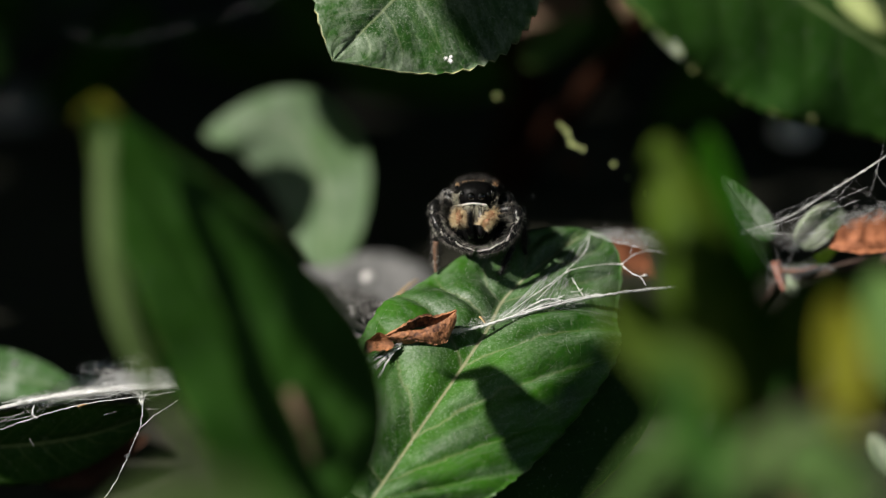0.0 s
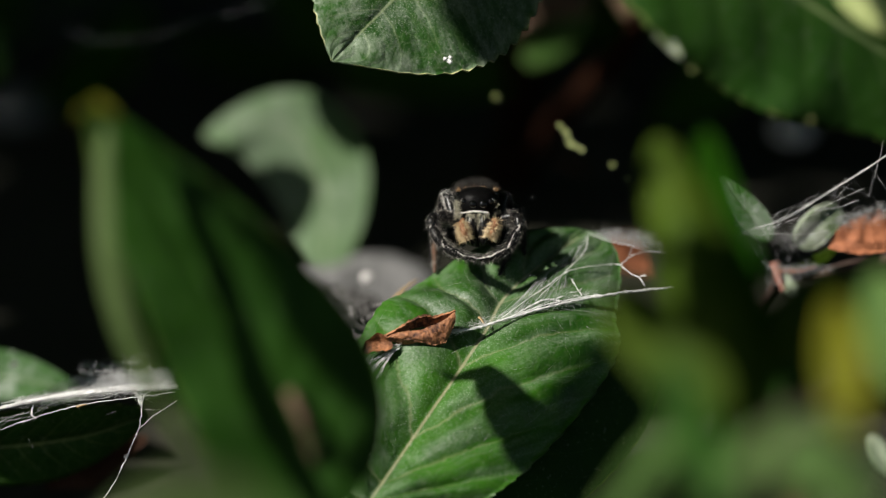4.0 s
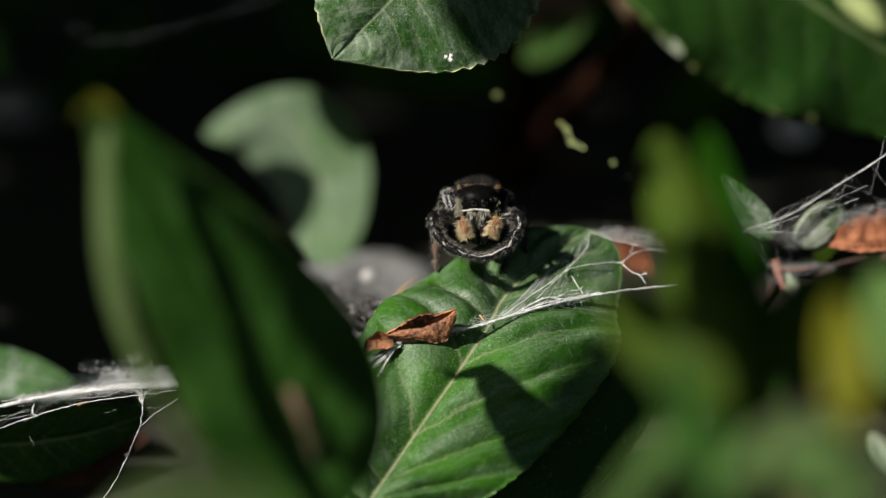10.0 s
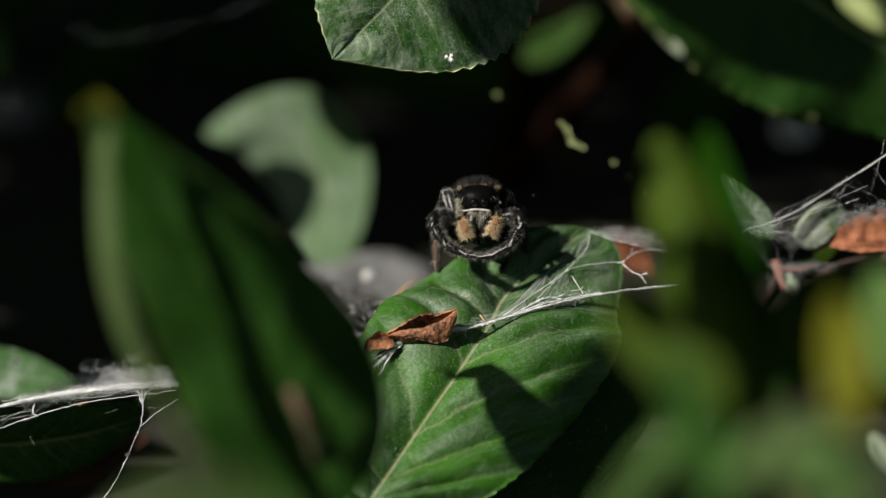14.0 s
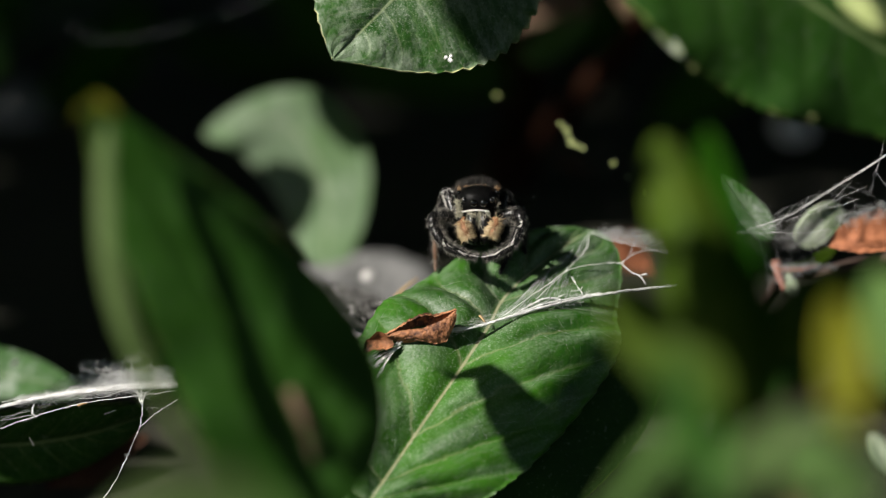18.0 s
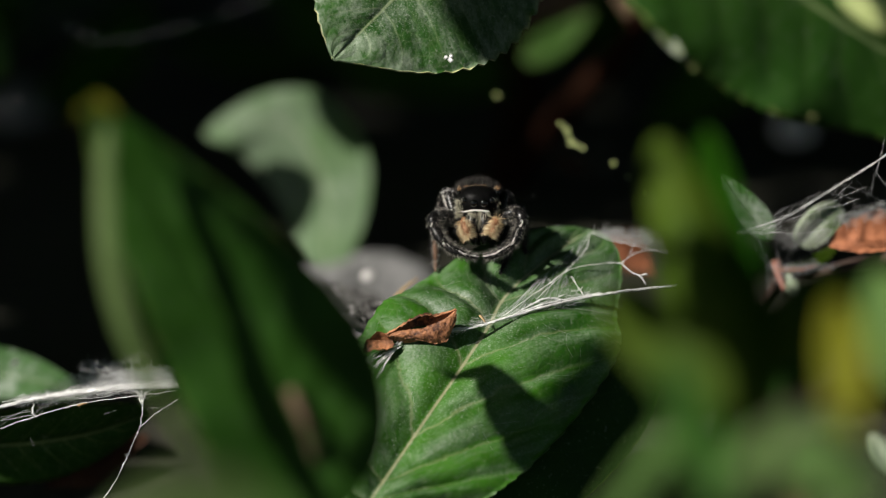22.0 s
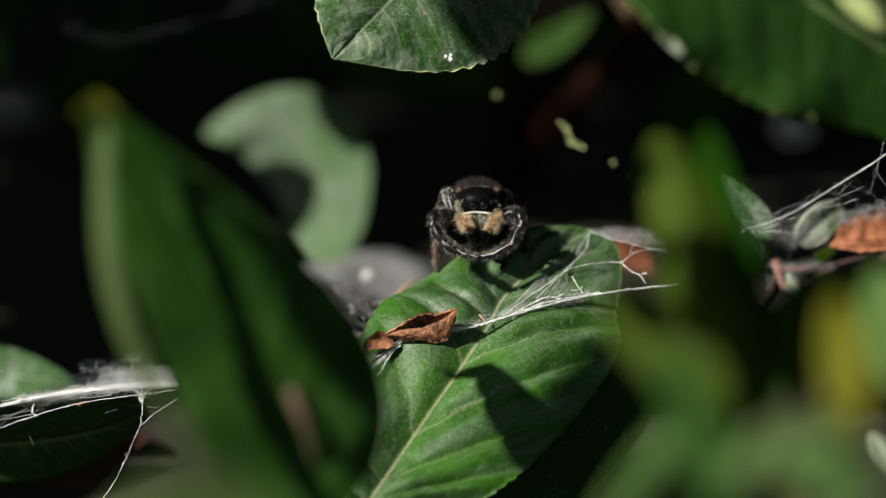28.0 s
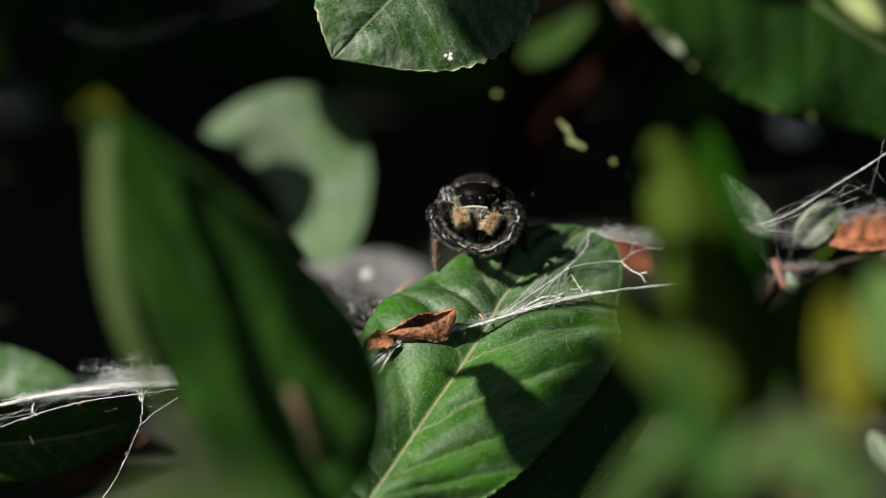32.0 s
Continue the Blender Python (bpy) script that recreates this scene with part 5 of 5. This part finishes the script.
for sx in (-1, 1):
    v, f = [], []
    x0 = 0.08 + sx * 0.52
    path = spline([(x0, -4.3, 5.2), (x0 + sx * 0.08, -4.75, 4.2), (x0, -4.8, 3.0), (x0 - sx * 0.1, -4.6, 2.0)], 12)
    tube(v, f, path, [0.5, 0.54, 0.56, 0.57, 0.57, 0.56, 0.55, 0.52, 0.48, 0.42, 0.34, 0.2], 14)
    jaw = head_part("jaw", v, f, BLACK, "dark glossy jaw")
    v, f = [], []
    roots, ways = [], []
    for _ in range(260):
        z = srnd.uniform(3.6, 5.2)
        w = srnd.uniform(-1.3, 1.3)
        roots.append((x0 + 0.54 * math.sin(w), -4.65 - 0.5 * math.cos(w), z))
        ways.append((0.5 * math.sin(w), -0.5 * math.cos(w), -0.8))
    hairs(v, f, roots, ways, 0.4, 0.022, srnd, 0.1, 0.25)
    part("jaw_hair", mesh_of("jaw_hair", [np.array(p) - WAIST for p in v], f, HAIR_OLIVE), head, "grey jaw hair", kind="stuff")


def palp(hip, knee, mid, tip):
    """A feeler with a thick brush of ochre bristles."""
    v, f = [], []
    path = spline([hip, knee, mid, tip], 16)
    tube(v, f, path, [0.2, 0.21, 0.22, 0.23, 0.25, 0.27, 0.3, 0.33, 0.36, 0.38, 0.38, 0.37, 0.35, 0.31, 0.25, 0.12], 12)
    ob = head_part("palp", v, f, PALP_SKIN, "reddish palp brushed with ochre bristles", at=hip)
    v, f = [], []
    roots, ways = [], []
    for _ in range(620):
        s = 0.3 + 0.7 * srnd.random() ** 0.8
        i = min(14, int(s * 15))
        p = path[i] + (path[i + 1] - path[i]) * (s * 15 - i)
        t = unit(path[i + 1] - path[i])
        d = unit(np.cross(t, (srnd.gauss(0, 1), srnd.gauss(0, 1), srnd.gauss(0, 1))))
        roots.append(p + d * 0.26)
        ways.append(d + 0.35 * t)
    hairs(v, f, roots, ways, 0.74, 0.02, srnd, 0.03, 0.16)
    o = np.array(hip)
    b = part("palp_bristles", mesh_of("palp_bristles", [np.array(p) - o for p in v], f, HAIR_OCHRE), ob, kind="stuff")
    return ob


palp_a = palp((-1.3, -4.4, 4.5), (-1.45, -5.2, 4.1), (-1.2, -5.65, 3.3), (-0.98, -5.6, 2.6))
palp_b = palp((1.45, -4.4, 4.5), (1.8, -5.2, 4.3), (1.55, -5.65, 3.5), (1.2, -5.6, 2.75))

# abdomen and waist
v, f = [], []
blob(v, f, (0.3, 4.6, 5.2), (2.5, 3.8, 2.2), None, 26, 18)
abdomen = part("abdomen", mesh_of("abdomen", v, f, BLACK), spider, "black furry abdomen")
v2, f2 = [], []
hairs(v2, f2, [v[srnd.randrange(len(v))] for _ in range(900)], [(srnd.gauss(0, 1), srnd.gauss(0, 0.6), 0.8) for _ in range(900)], 0.8, 0.024, srnd, 0.0, 0.3)
part("abdomen_fur", mesh_of("abdomen_fur", v2, f2, HAIR_DARK), abdomen, kind="stuff")
v, f = [], []
tube(v, f, [(0, -1.5, 5.6), (0.1, 0.6, 5.4), (0.2, 2.0, 5.4)], [1.4, 0.7, 1.2], 12)
# extra bulk under the body, added to close lit holes in the spider's shadow
blob(v, f, (0.1, -1.6, 3.8), (2.1, 2.6, 1.95), None, 18, 10)
blob(v, f, (0.1, -3.3, 3.5), (1.6, 1.2, 1.6), None, 18, 10)
for x in (-1.8, 2.0):
    blob(v, f, (x, -1.6, 3.1), (1.3, 2.0, 1.35), None, 16, 10)
part("waist_and_shadow_bulk", mesh_of("waist_and_shadow_bulk", v, f, HEAD_GLOSS), spider)

# legs; the front pair is held before the face like arms
arm_a = joint_leg("front_leg", [(-1.7, -2.9, 4.4), (-3.95, -3.9, 4.75), (-4.15, -4.5, 3.6), (-3.0, -5.3, 1.9), (-1.3, -5.7, 1.0), (0.0, -5.9, 0.75)],
                  (0.62, 0.55, 0.52, 0.44, 0.34, 0.2), "black front leg with grey bristles", hair_n=950, hair_len=0.58, hair_r=0.011, pale=-0.6, thigh=HAIR_GREY)
arm_b = joint_leg("front_leg", [(1.8, -2.9, 4.4), (3.75, -3.9, 4.7), (3.95, -4.5, 3.6), (2.9, -5.3, 1.7), (1.3, -5.7, 0.85), (0.25, -5.9, 0.7)],
                  (0.62, 0.55, 0.5, 0.42, 0.33, 0.2), "black front leg with grey bristles", hair_n=850, hair_len=0.58, hair_r=0.011, pale=0.2, thigh=HAIR_GREY)
joint_leg("second_leg", [(-2.0, -3.2, 4.2), (-2.95, -2.0, 7.1), (-3.4, -1.2, 5.6), (-3.95, -0.6, 2.4), (-4.0, -0.4, 0.4), (-4.0, -0.6, -0.6)],
          (0.5, 0.42, 0.36, 0.3, 0.2, 0.13), "raised grey-haired second leg", HAIR_GREY, 420, 0.4, foot=FOOT, thigh=HAIR_PALE)
joint_leg("second_leg", [(2.0, -2.4, 4.5), (2.7, -1.4, 6.9), (3.4, -0.8, 5.3), (3.4, -0.8, 2.2), (2.6, -1.4, 0.2), (2.1, -1.8, -0.9)],
          (0.5, 0.42, 0.36, 0.3, 0.2, 0.13), "dark second leg", HAIR_DARK, 420, 0.55)
joint_leg("third_leg", [(-1.8, -1.0, 4.4), (-3.4, 0.4, 5.6), (-3.9, 1.2, 4.2), (-4.2, 2.0, 1.6), (-4.3, 2.6, 0.2)], (0.46, 0.4, 0.34, 0.26, 0.14), "dark third leg", HAIR_DARK, 300, 0.5)
joint_leg("third_leg", [(1.9, -1.0, 4.4), (4.0, -0.2, 5.6), (4.4, 0.4, 4.2), (4.6, 1.0, 1.8), (4.4, 1.4, 0.0)], (0.46, 0.4, 0.34, 0.26, 0.14), "dark third leg", HAIR_DARK, 480, 0.6)
joint_leg("hind_leg", [(-1.4, 0.2, 4.6), (-3.0, 3.0, 6.0), (-3.4, 4.4, 4.8), (-3.8, 6.4, 1.6), (-3.9, 7.2, 0.2)], (0.46, 0.4, 0.34, 0.26, 0.14), "dark hind leg", HAIR_DARK, 260, 0.5)
joint_leg("hind_leg", [(1.5, 0.2, 4.6), (3.2, 3.0, 6.0), (3.7, 4.4, 4.8), (4.2, 6.4, 1.8), (4.3, 7.2, 0.6)], (0.46, 0.4, 0.34, 0.26, 0.14), "dark hind leg", HAIR_DARK, 260, 0.5)


# ---- unseen foliage added overhead to block the sun, and leaves behind ----
def simple_leaf(v, f, uv, c, way, side, half):
    n = np.cross(way, side)
    k = len(v)
    L = half * 2.3
    prof = ((-1.0, 0.05), (-0.6, 0.7), (-0.1, 1.0), (0.5, 0.75), (1.0, 0.05))
    for a, w in prof:
        for s in (-1, 0, 1):
            v.append(c + way * a * L + side * s * w * half + n * (abs(s) * 0.12 * half * w - 0.1 * a * a * half))
            uv.append((a * 0.5 + 0.5, s * 0.5 + 0.5))
    for i in range(4):
        for j in range(2):
            q = k + i * 3 + j
            f.append((q, q + 1, q + 4, q + 3))


# spots left sunlit by gaps cut in the added canopy: point and clear radius
GAPS = [
    ((15.1, 75.0, 15.9), 1.5),
    ((38.4, -25.9, 14.3), 3), ((22.2, -118.6, 46.9), 3), ((-51.6, 91.4, 19.5), 2),
    ((11.9, 92.2, 26.2), 5), ((16.7, 93.7, 28.0), 4), ((12.1, 102.1, 28.4), 4), ((21.6, 84.7, 33.0), 3), ((-8.0, 41.7, 11.7), 3), ((-8.1, 13.8, 15.7), 5), ((-10.7, 27.4, 12.4), 5),
    ((13.0, 28.0, 29.9), 4), ((17.4, 27.4, 27.7), 3), ((18.9, 26.1, 26.6), 2), ((20.8, 25.7, 25.1), 2),
    ((13.8, 100.5, 30.1), 2), ((18.3, 100.6, 30.4), 2), ((14.7, 94.7, 27.8), 1.5),
    ((12.7, 20.2, 31.7), 4), ((16.9, 18.6, 29.8), 3), ((18.5, 18.3, 28.6), 2), ((20.4, 17.9, 27.0), 2), ((5.8, 45.8, 30.7), 2), ((21.2, -22.7, 49.4), 3), ((19.2, -22.0, 52.0), 3),
    ((16.7, -67.9, 50.8), 3.5), ((17.9, -72.8, 47.7), 2.5), ((14.4, -89.5, 43.5), 3), ((17.7, -93.1, 41.8), 2.5), ((26.5, -100.2, 45.9), 5), ((22.7, -112.5, 42.8), 5), ((13.8, -100.1, 38.8), 4), ((23.5, -105.3, 42.4), 3), ((31.5, -84.1, 44.4), 3),
    ((3.3, 0.8, 29.2), 13), ((0.3, -12.0, 12.0), 9), ((1.9, -5.1, 18.6), 12), ((12.6, -4.1, 18.3), 8), ((11.1, -0.1, 21.6), 14), ((11.8, 5.7, 24.0), 13), ((-2.3, 1.4, 46.5), 15), ((-15.9, 72.6, 14.7), 11),
    ((-26.9, -54.4, 45.7), 3), ((-26.3, -56.5, 42.1), 2), ((-24.8, -58.1, 36.1), 2), ((-33.1, -1.5, 12.5), 8), ((35.8, 7.4, 30.3), 13),
    ((35.5, 13.2, 21.4), 9), ((42.0, 12.7, 23.2), 8), ((24.8, -29.9, 49.5), 2), ((32.1, -29.7, 46.5), 3), ((5.9, 50.7, 29.6), 2), ((28.6, -29.6, 50.9), 2),
    ((-7.7, 52.2, 8.2), 10), ((20.4, 55.9, 10.4), 7), ((35.5, -31.5, 55.2), 7), ((13.0, 30.1, 30.0), 3), ((14.8, 29.8, 29.1), 3), ((17.5, 29.3, 27.2), 3), ((19.1, 28.9, 25.8), 3), ((20.8, 28.6, 24.4), 3), ((-8.2, 17.6, 14.3), 5),
    ((-29.6, -5.9, 7.7), 4), ((-11.3, -61.2, 29.6), 3), ((-10.3, -61.8, 27.3), 2), ((-36.2, 15.4, -1.7), 1.5), ((-16.3, -125.3, 45.3), 8), ((-20.7, -50.5, 33.9), 8), ((-43.3, 29.7, 5.3), 4.5), ((39.6, -14.4, 11.1), 3), ((31.2, 23.0, 22.9), 5), ((13.6, 89.7, 12.9), 1.5), ((-27.7, -51.8, 51.2), 4), ((-20.5, 75.3, 21.1), 8),
]


def foliage():
    rnd = random.Random(42)
    way_sun = np.array(SUN)
    gaps = [(np.array(p), r) for p, r in GAPS]
    v, f, uv = [], [], []
    count = 0
    # canopy out of view, added only as a sun blocker
    while count < 9000:
        c = np.array((rnd.uniform(-380, 320), rnd.uniform(-170, 560), rnd.uniform(105, 230)))
        if ((c[0] + 30) / 350) ** 2 + ((c[1] - 195) / 365) ** 2 > 1 + 0.18 * noise.noise(Vector(c * 0.012)):
            continue
        half = rnd.uniform(4.5, 8)
        way = unit((rnd.gauss(0, 1), rnd.gauss(0, 1), rnd.gauss(-0.2, 0.35)))
        side = unit(np.cross(way, (rnd.gauss(0, 0.35), rnd.gauss(0, 0.35), 1)))
        clear = True
        for p, r in gaps:
            d = c - p
            along = d @ way_sun
            if along > 0 and np.linalg.norm(d - way_sun * along) < r + half * 1.15:
                clear = False
                break
        count += 1
        if not clear:
            continue
        simple_leaf(v, f, uv, c, way, side, half)
    ob = new("unseen_canopy_leaves", mesh_of("unseen_canopy_leaves", v, f, LEAF_CANOPY, uv))
    tagged(ob, "unseen green foliage added overhead to block the sun", "foliage", kind="stuff")
    v, f, uv = [], [], []
    for _ in range(1300):
        c = np.array((rnd.uniform(-320, 320), rnd.uniform(150, 420), 0))
        c[2] = rnd.uniform(4, 120)
        way = unit((rnd.gauss(0, 1), rnd.gauss(0, 1), rnd.gauss(-0.2, 0.7)))
        side = unit(np.cross(way, (rnd.gauss(0, 0.6), rnd.gauss(0, 0.6) - 0.5, 1)))
        simple_leaf(v, f, uv, c, way, side, rnd.uniform(5, 10))
    ob = new("inner_leaves", mesh_of("inner_leaves", v, f, LEAF_CANOPY, uv))
    tagged(ob, "shaded leaves deep inside the shrub", "foliage", kind="stuff")


foliage()


# ---- what moves: head, palps and front legs of the spider ----
HEAD_AT = Vector(WAIST) * MM


def head_pose(up, turn, lean=0.0):
    """up: degrees that the face lifts; turn: degrees to the side."""
    return Matrix.Translation(HEAD_AT) @ pose(0, 0, 0, -up, lean, turn)


def arm_pose(leg, dx, dz, spin=0.0):
    return Matrix.Translation(leg.location.copy() + Vector((dx, 0, dz)) * MM) @ pose(0, 0, 0, 0, spin, 0)


def motions():
    heads = [(0, 6.6, -2.5), (0.3, 5.8, -1), (0.5, 5.2, -1), (1.0, 4.2, -1.5), (1.5, 4.6, -1), (1.75, 0.5, 0), (2.0, -0.2, 0), (14.0, 0, 0), (19.0, -0.4, 0), (25.5, -0.6, 0),
             (27.5, -2.4, 0), (28.1, -2.8, 0), (28.4, -1.4, 0), (28.8, 1.0, -0.5), (29.0, 1.8, -1), (29.6, 2.2, -1), (30.2, 1.2, -1.2), (31.0, 1.1, -2), (32.0, 1.7, -2)]
    # the unseen added leaf that now and then takes the light from the pale leaf behind
    aside = Vector((-0.1, 0.78, 0.45)).normalized()
    rest = Vector(sway_leaf.location)
    walk(sway_leaf, [(t, Matrix.Translation(rest + aside * d * MM)) for t, d in (
        (0, 38), (14.5, 38), (15.4, 18), (16.0, 3), (16.5, 3), (16.7, 8), (16.9, 19), (17.05, 25), (17.3, 37), (17.7, 27), (18.0, 26), (18.25, 30), (18.6, 38), (32, 38))])
    # two more unseen: one darkens the broad leaf while the other lets light on to the leaf behind
    dim = ((0, 0.2), (1, 0.1), (2, 0.5), (3, 0.3), (5.5, 0.4), (6, 0.35), (7, 0.5), (8, 0.35), (10, 0.4), (12, 0.4), (13, 0.62), (14, 0.78), (14.5, 0.76), (15.3, 0.4), (16.0, 0), (16.6, 0), (17, 0.35), (17.5, 0.75), (18, 0.1),
           (18.5, 0.4), (19, 0.35), (21, 0.3), (22, 0.5), (23, 0.45), (25, 0.7), (27.5, 0.6), (28, 0.6), (28.4, 0.5), (28.8, 0.78), (29.2, 0.55), (29.8, 0.8), (30.2, 0.82), (30.6, 0.7), (31, 0.5), (32, 0.62))
    wide, small = Vector(sway_wide.location), Vector(sway_small.location)
    walk(sway_wide, [(t, Matrix.Translation(wide + aside * 24 * (1 - d) * MM)) for t, d in dim])
    walk(sway_small, [(t, Matrix.Translation(small + aside * 14 * d * MM)) for t, d in dim])
    walk(head, [(t, head_pose(u, w)) for t, u, w in heads])
    a0, b0 = Vector(palp_a.location), Vector(palp_b.location)

    def feeler(base, rows):
        return [(t, Matrix.Translation(base) @ pose(0, 0, 0, rx, ry, 0)) for t, rx, ry in rows]
    walk(palp_a, feeler(a0, [(0, -18, 18), (0.3, 0, 4), (0.6, -4, 4), (1.0, -13, 4), (1.5, -3, 2), (1.8, 0, 0), (14, 0, 0), (19, 0, -3), (21, -2, -6), (21.5, -8, -8), (22, -2, -6), (25.5, -3, -6),
                             (27.5, -34, -4), (28.1, -37, -3), (28.4, -28, 0), (28.7, -38, 6), (29.0, -47, 12), (29.3, -42, 12), (29.6, -44, 16), (29.9, -30, 14), (30.2, -24, 14), (30.5, -30, 14),
                             (30.8, -38, 12), (31.4, -36, 12), (32, -35, 12)]))
    walk(palp_b, feeler(b0, [(0, -5, 14), (0.3, 0, 4), (1.0, -5, 4), (1.5, 0, 2), (1.8, 0, 0), (14, 0, 0), (18.5, 0, 0), (19.3, -4, 3), (20, 0, 0), (22, -5, 2), (25.5, 0, 0),
                             (27.5, -30, -4), (28.1, -32, -4), (28.4, -16, 0), (28.7, -6, 4), (29.0, -5, 10), (29.3, -18, 8), (29.6, -42, 10), (29.9, -48, 6), (30.2, -50, 6), (30.5, -40, 6),
                             (30.8, -21, 8), (31.4, -19, 8), (32, -6, 8)]))
    walk(arm_a, [(t, arm_pose(arm_a, x, z, s)) for t, x, z, s in (
        (0, 0.1, 0.9, 8), (0.3, 0, 0.55, 4), (0.5, 0, 0.55, 3), (1.5, 0, 0.5, 3), (1.8, 0, 0, 0), (14, 0, 0, 0), (25.5, 0, 0, 0), (27.5, 0, 0.05, 2), (28.4, 0.1, -0.05, 2),
        (28.7, 0, 0.45, 3), (29.0, 0.15, 1.0, 11), (29.3, 0.25, 0.8, 8), (29.6, 0.2, 0.85, 9), (29.9, 0.05, 0.85, 3), (30.2, 0.1, 0.85, 5), (30.5, 0, 0.75, 2), (30.8, 0.1, 0.9, 6),
        (31.1, 0, 0.7, 0), (31.4, 0, 0.6, 0), (32, 0, 0.6, 0))])
    walk(arm_b, [(t, arm_pose(arm_b, x, z, s)) for t, x, z, s in (
        (0, -0.2, 0.65, 0), (0.3, 0, 0.1, -5), (0.6, 0, 0.35, 0), (1.5, 0, 0.35, 0), (1.8, 0, 0, 0), (17, 0, 0, 0), (17.5, 0.1, 0.05, -3), (22, 0.15, 0.15, -3), (25.5, 0.1, 0.15, -3), (27.5, 0.1, 0.1, -2),
        (28.4, 0.05, 0.1, -2), (29.0, -0.1, 0.35, -2), (29.6, -0.1, 0.35, -3), (30.2, 0, 0.3, -4), (30.8, -0.2, 0.6, 0), (31.4, -0.1, 0.45, -2), (32, -0.15, 0.45, -2))])


motions()
